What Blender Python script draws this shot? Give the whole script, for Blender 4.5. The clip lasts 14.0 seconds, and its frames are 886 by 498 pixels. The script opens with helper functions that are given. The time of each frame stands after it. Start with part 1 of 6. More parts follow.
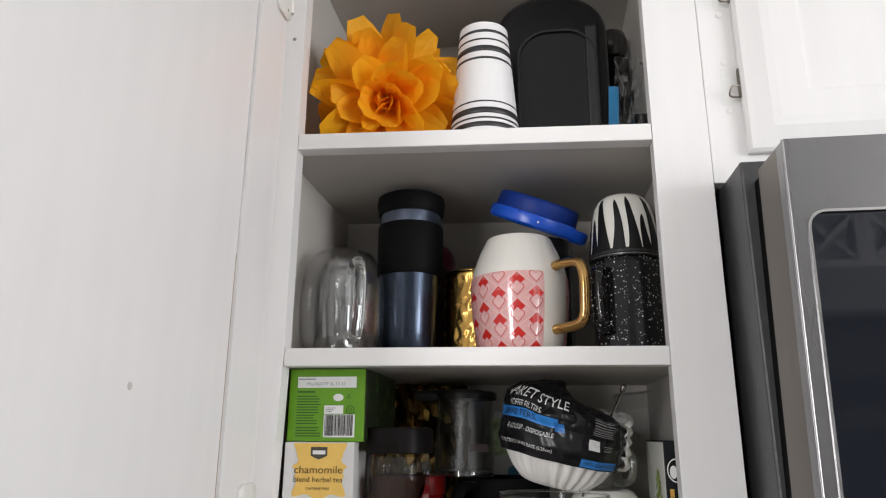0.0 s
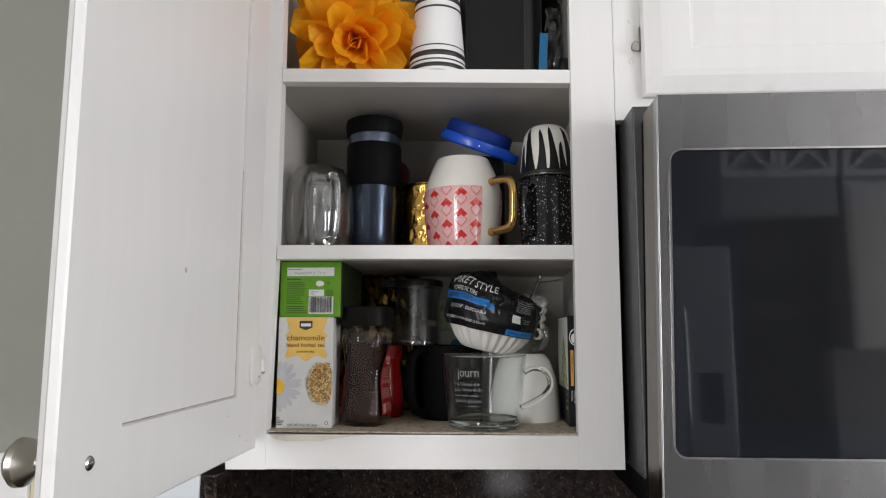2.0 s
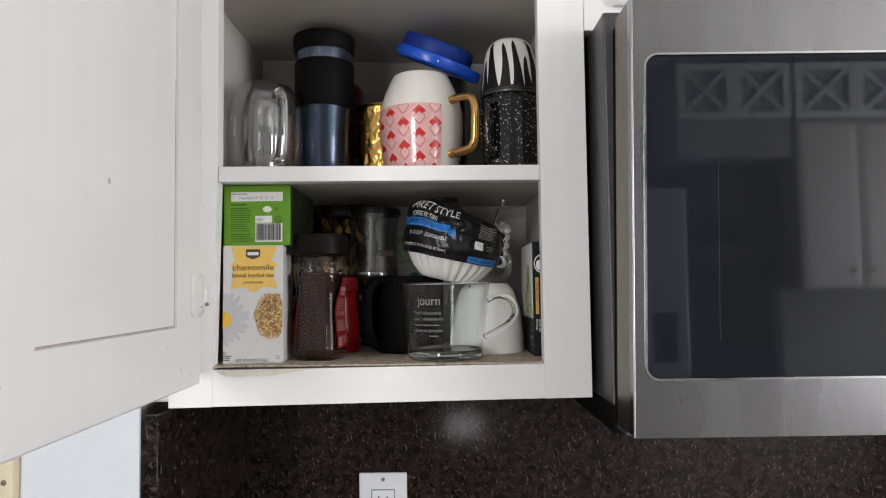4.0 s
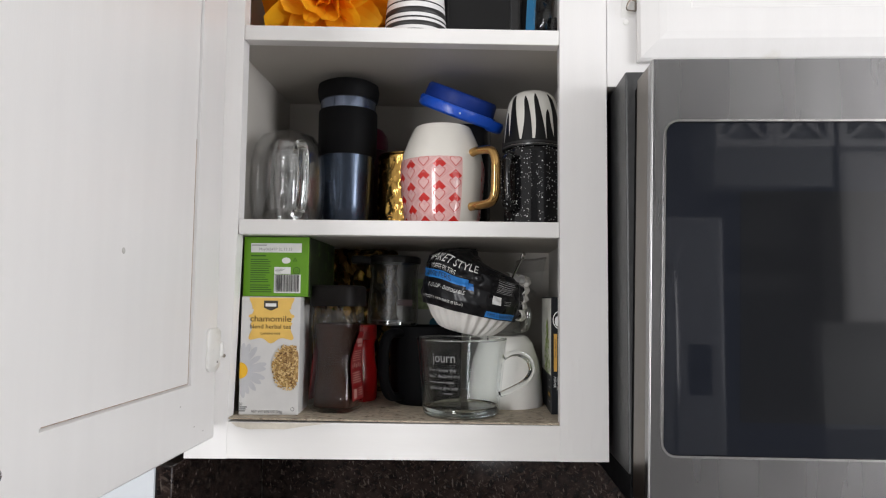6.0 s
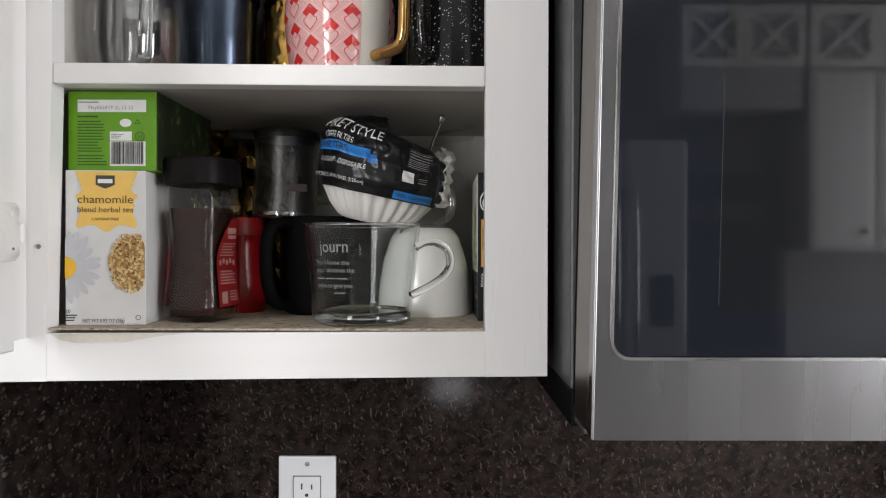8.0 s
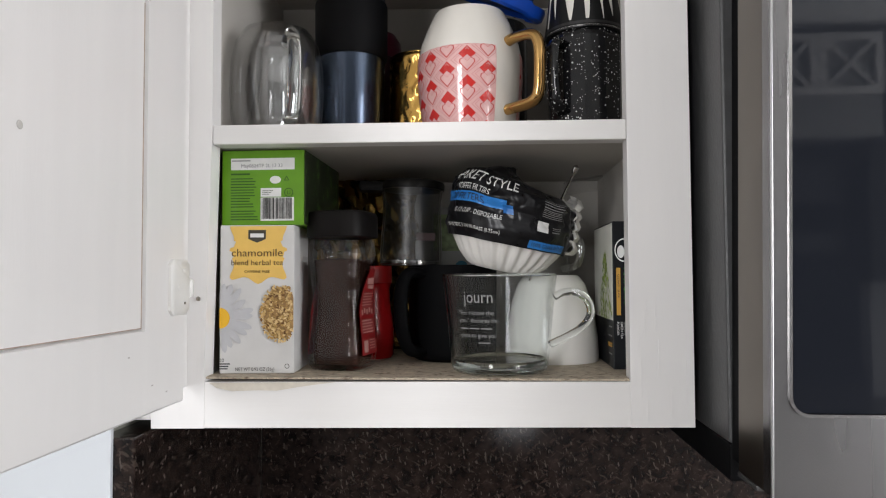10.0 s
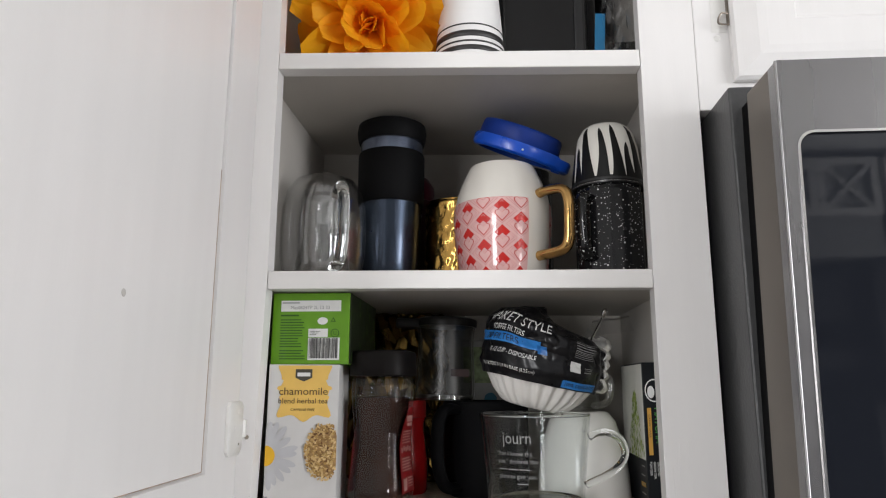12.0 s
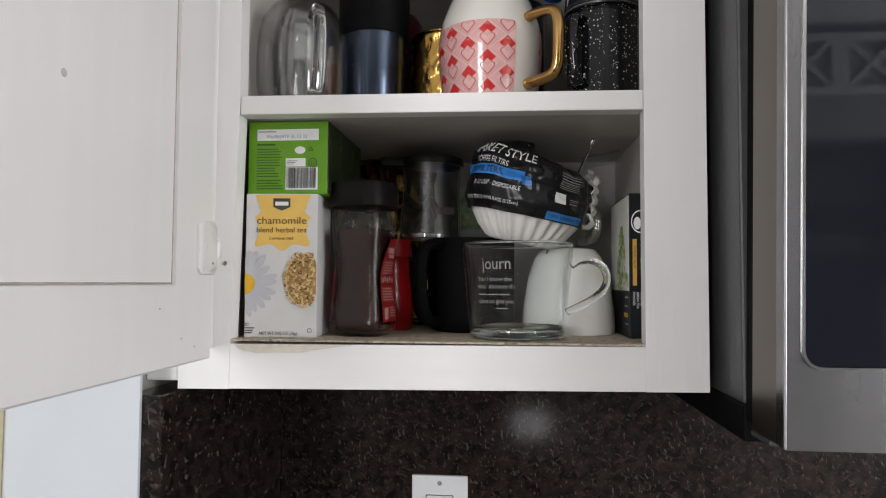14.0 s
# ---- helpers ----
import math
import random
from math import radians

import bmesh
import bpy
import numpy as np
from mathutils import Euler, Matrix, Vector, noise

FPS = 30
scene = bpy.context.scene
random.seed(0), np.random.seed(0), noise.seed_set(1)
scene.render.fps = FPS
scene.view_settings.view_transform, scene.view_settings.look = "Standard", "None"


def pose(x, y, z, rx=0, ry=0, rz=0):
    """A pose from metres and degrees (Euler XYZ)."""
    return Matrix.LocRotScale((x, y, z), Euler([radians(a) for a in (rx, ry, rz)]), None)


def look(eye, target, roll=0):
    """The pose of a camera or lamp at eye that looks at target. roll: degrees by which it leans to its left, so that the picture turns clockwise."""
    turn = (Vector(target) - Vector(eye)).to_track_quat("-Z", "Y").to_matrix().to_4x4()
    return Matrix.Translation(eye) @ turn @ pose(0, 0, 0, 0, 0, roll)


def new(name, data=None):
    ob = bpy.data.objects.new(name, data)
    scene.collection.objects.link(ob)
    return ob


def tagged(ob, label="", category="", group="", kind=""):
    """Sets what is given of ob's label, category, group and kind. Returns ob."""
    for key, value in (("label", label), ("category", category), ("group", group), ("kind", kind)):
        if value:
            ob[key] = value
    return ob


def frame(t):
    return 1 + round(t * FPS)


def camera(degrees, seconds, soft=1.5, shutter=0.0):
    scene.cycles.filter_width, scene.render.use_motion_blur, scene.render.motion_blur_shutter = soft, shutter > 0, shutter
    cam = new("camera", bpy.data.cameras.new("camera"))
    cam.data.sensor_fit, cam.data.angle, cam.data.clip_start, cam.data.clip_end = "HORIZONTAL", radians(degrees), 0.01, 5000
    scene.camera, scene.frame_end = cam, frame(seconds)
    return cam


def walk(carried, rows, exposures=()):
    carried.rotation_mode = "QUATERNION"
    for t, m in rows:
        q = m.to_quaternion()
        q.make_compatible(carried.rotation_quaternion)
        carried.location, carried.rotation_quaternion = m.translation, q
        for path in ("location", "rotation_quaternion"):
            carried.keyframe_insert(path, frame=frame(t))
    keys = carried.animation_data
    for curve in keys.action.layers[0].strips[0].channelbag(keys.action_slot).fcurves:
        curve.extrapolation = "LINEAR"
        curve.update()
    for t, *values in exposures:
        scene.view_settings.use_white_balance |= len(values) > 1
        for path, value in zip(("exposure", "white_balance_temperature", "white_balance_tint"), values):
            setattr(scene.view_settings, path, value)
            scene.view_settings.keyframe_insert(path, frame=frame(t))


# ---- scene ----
cam = camera(66.1, 14.0, soft=1.15)
PATH = [
    (0, (0.243, -0.635, 1.551), (-0.026, 1.275, 2.082), 0.3),
    (0.5, (0.227, -0.714, 1.546), (0.081, 1.23, 1.991), 0.0),
    (1, (0.256, -0.772, 1.536), (0.089, 1.191, 1.881), 0.7),
    (1.5, (0.277, -0.81, 1.531), (0.077, 1.163, 1.791), -0.0),
    (2, (0.251, -0.815, 1.526), (0.134, 1.166, 1.771), 0.1),
    (2.4, (0.222, -0.778, 1.491), (0.205, 1.211, 1.703), -0.6),
    (2.5, (0.227, -0.773, 1.484), (0.205, 1.219, 1.662), -0.3),
    (2.7, (0.222, -0.773, 1.471), (0.225, 1.223, 1.595), -0.5),
    (4.8, (0.28, -0.752, 1.511), (0.29, 1.246, 1.615), -0.8),
    (5, (0.287, -0.755, 1.512), (0.254, 1.242, 1.618), -0.6),
    (5.5, (0.28, -0.748, 1.532), (0.203, 1.247, 1.654), 0.6),
    (6, (0.266, -0.756, 1.546), (0.173, 1.237, 1.689), 0.6),
    (6.5, (0.285, -0.774, 1.531), (0.23, 1.218, 1.694), 0.1),
    (7, (0.342, -0.757, 1.488), (0.295, 1.238, 1.63), -0.2),
    (7.2, (0.354, -0.722, 1.48), (0.336, 1.275, 1.584), -0.1),
    (9.3, (0.226, -0.452, 1.497), (0.24, 1.547, 1.444), 0.2),
    (9.5, (0.219, -0.502, 1.507), (0.178, 1.498, 1.482), 0.1),
    (10, (0.244, -0.584, 1.498), (0.104, 1.409, 1.577), -0.3),
    (10.5, (0.238, -0.622, 1.512), (0.137, 1.371, 1.657), 0.2),
    (11, (0.226, -0.64, 1.53), (0.106, 1.34, 1.786), -0.1),
    (11.5, (0.217, -0.636, 1.528), (0.068, 1.324, 1.901), 0.1),
    (12, (0.215, -0.629, 1.526), (0.065, 1.327, 1.918), 0.1),
    (12.5, (0.224, -0.621, 1.512), (0.073, 1.34, 1.872), -0.0),
    (13, (0.238, -0.606, 1.469), (0.06, 1.37, 1.726), -0.2),
    (13.5, (0.242, -0.596, 1.464), (0.041, 1.389, 1.605), 0.1),
    (14, (0.243, -0.597, 1.463), (0.053, 1.391, 1.56), 0.3),
]
walk(cam, [(t, look(eye, target, roll)) for t, eye, target, roll in PATH], exposures=[(0, -0.24), (0.5, -0.36), (1.0, -0.45), (2.5, -0.46), (5.0, -0.14), (5.5, -0.18), (6.0, -0.25), (7.0, -0.25), (9.5, -0.08), (10.0, -0.18), (11.0, -0.20), (11.5, -0.26), (12.5, -0.33), (14.0, -0.36)])

# ---- light ----
world = bpy.data.worlds.new("world")
world.use_nodes = True
scene.world = world
wn = world.node_tree.nodes
sky = wn.new("ShaderNodeTexSky")
sky.sky_type, sky.sun_disc = "NISHITA", False
sky.sun_elevation, sky.sun_rotation = radians(40), radians(200)
wn["Background"].inputs[1].default_value = 0.12
world.node_tree.links.new(sky.outputs[0], wn["Background"].inputs[0])


def area_lamp(name, at, target, w, h, watts, colour):
    lamp = bpy.data.lights.new(name, "AREA")
    lamp.shape, lamp.size, lamp.size_y, lamp.energy, lamp.color = "RECTANGLE", w, h, watts, colour
    ob = new(name, lamp)
    ob.matrix_world = look(at, target)
    return ob


WIN = (-1.22, -0.60, 1.02, 2.44)      # tall window in the far wall: x0, x1, z0, z1
LOW = (0.27, 0.50, 0.54, 0.70)       # added low opening, lit to put a pale reflection on the granite: x0, x1, z0, z1
EWIN = (-2.85, -1.05, 0.98, 2.20)    # wide window in the side wall: y0, y1, z0, z1
DAY = (0.965, 0.966, 1.0)
area_lamp("window_daylight", ((WIN[0] + WIN[1]) / 2, -2.97, (WIN[2] + WIN[3]) / 2), ((WIN[0] + WIN[1]) / 2, 0, (WIN[2] + WIN[3]) / 2), WIN[1] - WIN[0] - 0.04, WIN[3] - WIN[2] - 0.04, 53.0, DAY)
# second lamp: added for the granite's pale reflection only
area_lamp("granite_glow_lamp", ((LOW[0] + LOW[1]) / 2, -2.97, (LOW[2] + LOW[3]) / 2), ((LOW[0] + LOW[1]) / 2, 0, (LOW[2] + LOW[3]) / 2), LOW[1] - LOW[0] - 0.02, LOW[3] - LOW[2] - 0.02, 0.6, DAY)
area_lamp("side_window_daylight", (2.67, (EWIN[0] + EWIN[1]) / 2, (EWIN[2] + EWIN[3]) / 2), (0, (EWIN[0] + EWIN[1]) / 2, (EWIN[2] + EWIN[3]) / 2), EWIN[1] - EWIN[0] - 0.04, EWIN[3] - EWIN[2] - 0.04, 98.0, DAY)
scene.view_settings.exposure = 0.0


# ---- materials ----
def mat(name, base, rough=0.5, metal=0.0, vary=0.06, scale=30.0, bump=0.0, bump_scale=200.0, stretch=(1, 1, 1), dirt=None, dirt_scale=8.0, dirt_at=0.62, coat=0.0, spec=0.5):
    m = bpy.data.materials.new(name)
    m.use_nodes = True
    nt = m.node_tree
    n, l = nt.nodes, nt.links
    bs = n["Principled BSDF"]
    bs.inputs["Roughness"].default_value = rough
    bs.inputs["Metallic"].default_value = metal
    bs.inputs["Coat Weight"].default_value = coat
    bs.inputs["Specular IOR Level"].default_value = spec
    co = n.new("ShaderNodeTexCoord")
    mp = n.new("ShaderNodeMapping")
    mp.inputs["Scale"].default_value = stretch
    l.new(co.outputs["Object"], mp.inputs[0])
    nz = n.new("ShaderNodeTexNoise")
    nz.inputs["Scale"].default_value, nz.inputs["Detail"].default_value = scale, 5.0
    l.new(mp.outputs[0], nz.inputs["Vector"])
    ramp = n.new("ShaderNodeValToRGB")
    ramp.color_ramp.elements[0].position, ramp.color_ramp.elements[1].position = 0.3, 0.7
    ramp.color_ramp.elements[0].color = (*[c * (1 - vary) for c in base], 1)
    ramp.color_ramp.elements[1].color = (*[min(1, c * (1 + vary)) for c in base], 1)
    l.new(nz.outputs["Fac"], ramp.inputs[0])
    colour = ramp.outputs[0]
    if dirt:
        dz = n.new("ShaderNodeTexNoise")
        dz.inputs["Scale"].default_value, dz.inputs["Detail"].default_value = dirt_scale, 8.0
        l.new(co.outputs["Object"], dz.inputs["Vector"])
        dr = n.new("ShaderNodeMapRange")
        dr.inputs[1].default_value, dr.inputs[2].default_value = dirt_at, dirt_at + 0.12
        l.new(dz.outputs["Fac"], dr.inputs[0])
        mx = n.new("ShaderNodeMix")
        mx.data_type = "RGBA"
        mx.inputs["B"].default_value = (*dirt, 1)
        l.new(dr.outputs[0], mx.inputs["Factor"])
        l.new(colour, mx.inputs["A"])
        colour = mx.outputs["Result"]
    l.new(colour, bs.inputs["Base Color"])
    if vary:
        rr = n.new("ShaderNodeMapRange")
        rr.inputs[3].default_value, rr.inputs[4].default_value = max(0.02, rough - 0.06), min(1, rough + 0.08)
        l.new(nz.outputs["Fac"], rr.inputs[0])
        l.new(rr.outputs[0], bs.inputs["Roughness"])
    if bump:
        bz = n.new("ShaderNodeTexNoise")
        bz.inputs["Scale"].default_value, bz.inputs["Detail"].default_value = bump_scale, 4.0
        l.new(mp.outputs[0], bz.inputs["Vector"])
        bp = n.new("ShaderNodeBump")
        bp.inputs["Strength"].default_value, bp.inputs["Distance"].default_value = bump, 0.001
        l.new(bz.outputs["Fac"], bp.inputs["Height"])
        l.new(bp.outputs[0], bs.inputs["Normal"])
    return m


def glass(name, tint=(1, 1, 1), rough=0.0, ior=1.45):
    m = bpy.data.materials.new(name)
    m.use_nodes = True
    bs = m.node_tree.nodes["Principled BSDF"]
    bs.inputs["Base Color"].default_value = (*tint, 1)
    bs.inputs["Transmission Weight"].default_value = 1.0
    bs.inputs["Roughness"].default_value, bs.inputs["IOR"].default_value = rough, ior
    return m


WHITE = mat("white_cabinet_paint", (0.77, 0.755, 0.74), 0.36, vary=0.015, scale=9, bump=0.07, bump_scale=90, stretch=(6, 6, 0.6), dirt=(0.62, 0.58, 0.5), dirt_scale=9, dirt_at=0.72)
WHITE_H = mat("white_shelf_paint", (0.77, 0.755, 0.735), 0.4, vary=0.02, scale=9, bump=0.10, bump_scale=90, stretch=(0.6, 6, 6), dirt=(0.6, 0.55, 0.46), dirt_scale=13, dirt_at=0.77)
# white inside paint, toned down so its colour carries part of the cabinet's shade
INSIDE = mat("shade_toned_interior_paint", (0.50, 0.475, 0.435), 0.5, vary=0.04, scale=12, bump=0.2, bump_scale=160, dirt=(0.5, 0.46, 0.4), dirt_scale=10, dirt_at=0.7)
WORN = mat("worn_shelf_lining", (0.46, 0.39, 0.30), 0.7, vary=0.25, scale=160, bump=0.5, bump_scale=300, dirt=(0.13, 0.09, 0.06), dirt_scale=140, dirt_at=0.585)
WALL = mat("green_grey_wall_paint", (0.29, 0.29, 0.25), 0.65, vary=0.03, scale=8, bump=0.8, bump_scale=70)
STEEL = mat("brushed_stainless_steel", (0.235, 0.231, 0.233), 0.26, metal=1.0, vary=0.05, scale=7, stretch=(3, 1, 0.25))
STEEL_EDGE = mat("polished_steel_edge", (0.55, 0.54, 0.53), 0.18, metal=1.0, vary=0.04)
GREY_BODY = mat("dark_grey_enamel", (0.050, 0.0505, 0.051), 0.4, vary=0.12, scale=120, bump=0.35, bump_scale=320)
BLACK = mat("black_plastic", (0.005, 0.005, 0.0055), 0.6, vary=0.15, bump=0.1, spec=0.06)
DARKGLASS = mat("microwave_dark_glass", (0.0115, 0.0130, 0.0175), 0.03, vary=0.0)
DARKGLASS.node_tree.nodes["Principled BSDF"].inputs["Specular IOR Level"].default_value = 0.40
ROOM = mat("room_wall_paint", (0.36, 0.36, 0.35), 0.7, vary=0.03, scale=8, bump=0.4)
CREAM = mat("cream_jamb_paint", (0.62, 0.55, 0.38), 0.5, vary=0.05, dirt=(0.4, 0.3, 0.2), dirt_at=0.7)
IRON = mat("worn_dark_metal", (0.2, 0.17, 0.14), 0.4, metal=0.9, vary=0.3, scale=200)
FLOOR = mat("floor_wood", (0.16, 0.125, 0.095), 0.4, vary=0.2, stretch=(1, 8, 1))
CEIL = mat("ceiling_paint", (0.8, 0.8, 0.78), 0.8, vary=0.02, bump=0.3)


def granite():
    m = bpy.data.materials.new("dark_brown_granite")
    m.use_nodes = True
    n, l = m.node_tree.nodes, m.node_tree.links
    bs = n["Principled BSDF"]
    bs.inputs["Roughness"].default_value = 0.10
    bs.inputs["Specular IOR Level"].default_value = 0.3
    co = n.new("ShaderNodeTexCoord")
    cols = []
    for ang, sc, thr in ((30, 46, 0.60), (-35, 58, 0.61), (80, 64, 0.63)):
        mp = n.new("ShaderNodeMapping")
        mp.inputs["Rotation"].default_value = (0, radians(ang), 0)
        mp.vector_type = "TEXTURE"
        mp.inputs["Scale"].default_value = (1.0, 1.0, 0.40)
        l.new(co.outputs["Object"], mp.inputs[0])
        nz = n.new("ShaderNodeTexNoise")
        nz.inputs["Scale"].default_value, nz.inputs["Detail"].default_value = sc * 1.9, 2.5
        l.new(mp.outputs[0], nz.inputs["Vector"])
        mr = n.new("ShaderNodeMapRange")
        mr.inputs[1].default_value, mr.inputs[2].default_value = thr, thr + 0.07
        l.new(nz.outputs["Fac"], mr.inputs[0])
        cols.append(mr.outputs[0])
    base = n.new("ShaderNodeTexNoise")
    base.inputs["Scale"].default_value, base.inputs["Detail"].default_value = 70, 8
    l.new(co.outputs["Object"], base.inputs["Vector"])
    ramp = n.new("ShaderNodeValToRGB")
    ramp.color_ramp.elements[0].position, ramp.color_ramp.elements[0].color = 0.35, (0.004, 0.003, 0.003, 1)
    ramp.color_ramp.elements[1].position, ramp.color_ramp.elements[1].color = 0.72, (0.028, 0.018, 0.015, 1)
    l.new(base.outputs["Fac"], ramp.inputs[0])
    col = ramp.outputs[0]
    for fac, tone in zip(cols, ((0.044, 0.033, 0.027), (0.036, 0.023, 0.019), (0.080, 0.064, 0.055))):
        mx = n.new("ShaderNodeMix")
        mx.data_type = "RGBA"
        mx.inputs["B"].default_value = (*tone, 1)
        l.new(fac, mx.inputs["Factor"])
        l.new(col, mx.inputs["A"])
        col = mx.outputs["Result"]
    l.new(col, bs.inputs["Base Color"])
    return m


GRANITE = granite()


# ---- mesh helpers ----
def part(name, bm, material, parent=None, label="", smooth=False):
    me = bpy.data.meshes.new(name)
    bmesh.ops.recalc_face_normals(bm, faces=bm.faces)
    bm.to_mesh(me)
    bm.free()
    me.materials.append(material)
    if smooth:
        for p in me.polygons:
            p.use_smooth = True
        if smooth != "all":
            me.set_sharp_from_angle(angle=radians(40))
    ob = new(name, me)
    if parent:
        ob.parent = parent
    if label:
        ob["label"] = label
    return ob


def thing(name, at, label, category, group="", kind="", turn=(0, 0, 0)):
    ob = new(name)
    ob.matrix_world = pose(*at, *turn)
    ob.empty_display_size = 0.02
    return tagged(ob, label, category, group, kind)


def box(x0, x1, y0, y1, z0, z1, bevel=0.0, seg=2, bm=None):
    own = bmesh.new()
    bmesh.ops.create_cube(own, size=1)
    bmesh.ops.transform(own, verts=own.verts, matrix=Matrix.Translation(((x0 + x1) / 2, (y0 + y1) / 2, (z0 + z1) / 2)) @ Matrix.Diagonal((x1 - x0, y1 - y0, z1 - z0, 1)))
    if bevel:
        bmesh.ops.bevel(own, geom=own.edges[:], offset=bevel, segments=seg, affect="EDGES", profile=0.6)
    if bm is None:
        return own
    return join(bm, own)


def join(bm, other):
    me = bpy.data.meshes.new("tmp")
    other.to_mesh(me)
    other.free()
    bm.from_mesh(me)
    bpy.data.meshes.remove(me)
    return bm


def lathe(profile, seg=48, closed=False, warp=None):
    """Turns a list of (radius, z) round the z axis. warp(x, y, z) may move each point."""
    bm = bmesh.new()
    rings = []
    for r, z in profile:
        if r < 1e-6:
            rings.append([bm.verts.new((0, 0, z))])
        else:
            rings.append([bm.verts.new((r * math.cos(2 * math.pi * k / seg), r * math.sin(2 * math.pi * k / seg), z)) for k in range(seg)])
    pairs = list(zip(rings, rings[1:])) + ([(rings[-1], rings[0])] if closed else [])
    for a, b in pairs:
        for k in range(seg):
            j = (k + 1) % seg
            if len(a) == 1 and len(b) == 1:
                continue
            if len(a) == 1:
                bm.faces.new((a[0], b[j], b[k]))
            elif len(b) == 1:
                bm.faces.new((a[k], a[j], b[0]))
            else:
                bm.faces.new((a[k], a[j], b[j], b[k]))
    if warp:
        for v in bm.verts:
            v.co = warp(*v.co)
    return bm


def sweep(points, rx, ry=None, seg=12, samples=8):
    """A tube of elliptical section along a smooth line through the points."""
    ry = ry or rx
    pts = [Vector(p) for p in points]
    ext = [2 * pts[0] - pts[1]] + pts + [2 * pts[-1] - pts[-2]]
    line = []
    for i in range(1, len(ext) - 2):
        p0, p1, p2, p3 = ext[i - 1:i + 3]
        for s in range(samples):
            t = s / samples
            line.append(0.5 * ((2 * p1) + (p2 - p0) * t + (2 * p0 - 5 * p1 + 4 * p2 - p3) * t * t + (3 * p1 - p0 - 3 * p2 + p3) * t ** 3))
    line.append(pts[-1])
    bm = bmesh.new()
    rings = []
    side = None
    for i, p in enumerate(line):
        d = (line[min(i + 1, len(line) - 1)] - line[max(i - 1, 0)]).normalized()
        if side is None:
            side = d.orthogonal().normalized() if abs(d.y) > 0.99 else d.cross(Vector((0, 1, 0))).normalized()
        side = (side - d * side.dot(d)).normalized()
        up = d.cross(side)
        rings.append([bm.verts.new(p + side * (rx * math.cos(2 * math.pi * k / seg)) + up * (ry * math.sin(2 * math.pi * k / seg))) for k in range(seg)])
    for a, b in zip(rings, rings[1:]):
        for k in range(seg):
            j = (k + 1) % seg
            bm.faces.new((a[k], a[j], b[j], b[k]))
    bm.faces.new(rings[0]), bm.faces.new(rings[-1])
    return bm


def moved(bm, m):
    bmesh.ops.transform(bm, verts=bm.verts, matrix=m)
    return bm


def structure(name, bm, material, label, category, smooth=False):
    return tagged(part(name, bm, material, smooth=smooth), label, category, kind="structure")


# ---- the room ----
RX0, RX1, RY0, RZ1 = -1.5, 2.7, -3.0, 2.5
BACK = 0.29
structure("floor", box(RX0, RX1, RY0, BACK, -0.05, 0), FLOOR, "brown wooden kitchen floor below the cabinets", "floor")
structure("ceiling", box(RX0, RX1, RY0, BACK, RZ1, RZ1 + 0.05), CEIL, "white painted kitchen ceiling", "ceiling")
structure("wall_north", box(-0.13, RX1, BACK, BACK + 0.1, 0, RZ1), WALL, "painted wall behind the upper cabinets", "wall")
east = box(RX1, RX1 + 0.1, RY0, EWIN[0], 0, RZ1)
box(RX1, RX1 + 0.1, EWIN[1], BACK, 0, RZ1, bm=east)
box(RX1, RX1 + 0.1, EWIN[0], EWIN[1], 0, EWIN[2], bm=east)
box(RX1, RX1 + 0.1, EWIN[0], EWIN[1], EWIN[3], RZ1, bm=east)
structure("wall_east", east, ROOM, "light grey painted kitchen wall", "wall")
structure("wall_west", box(RX0 - 0.1, RX0, RY0, BACK, 0, RZ1), ROOM, "light grey painted side wall", "wall")
far = bmesh.new()
for x0, x1, z0, z1 in ((RX0, WIN[0], 0, RZ1), (WIN[0], WIN[1], 0, WIN[2]), (WIN[0], WIN[1], WIN[3], RZ1), (WIN[1], LOW[0], 0, RZ1), (LOW[0], LOW[1], 0, LOW[2]), (LOW[0], LOW[1], LOW[3], RZ1), (LOW[1], RX1, 0, RZ1)):
    box(x0, x1, RY0 - 0.1, RY0, z0, z1, bm=far)
structure("wall_south", far, ROOM, "light grey wall with a window opening", "wall")
structure("wall_left", box(RX0, -0.087, -0.03, BACK + 0.1, 0, RZ1), WALL, "green-grey textured painted wall beside the cabinet", "wall")

# stone behind and beside the counter
bs = tagged(new("backsplash"), "dark brown speckled polished granite backsplash", "backsplash", kind="structure")
part("stone_slab", box(-0.053, RX1, BACK - 0.004, BACK - 0.0005, 0.91, 1.40), GRANITE, bs)
part("stone_return", box(-0.0865, -0.0535, -0.0298, BACK - 0.0045, 0.91, 1.3640, 0.0015), GRANITE, bs)
structure("countertop", box(-0.0865, RX1, -0.33, BACK - 0.006, 0.87, 0.909, 0.004), GRANITE, "dark granite countertop", "countertop")

structure("casing", box(-0.1955, -0.0715, -0.0345, -0.0302, 0.2, 1.392, 0.0008), mat("pale_blue_white_paint", (0.60, 0.63, 0.66), 0.45, vary=0.02, scale=10, bump=0.05), "smooth pale blue-white casing board beside the backsplash", "casing")

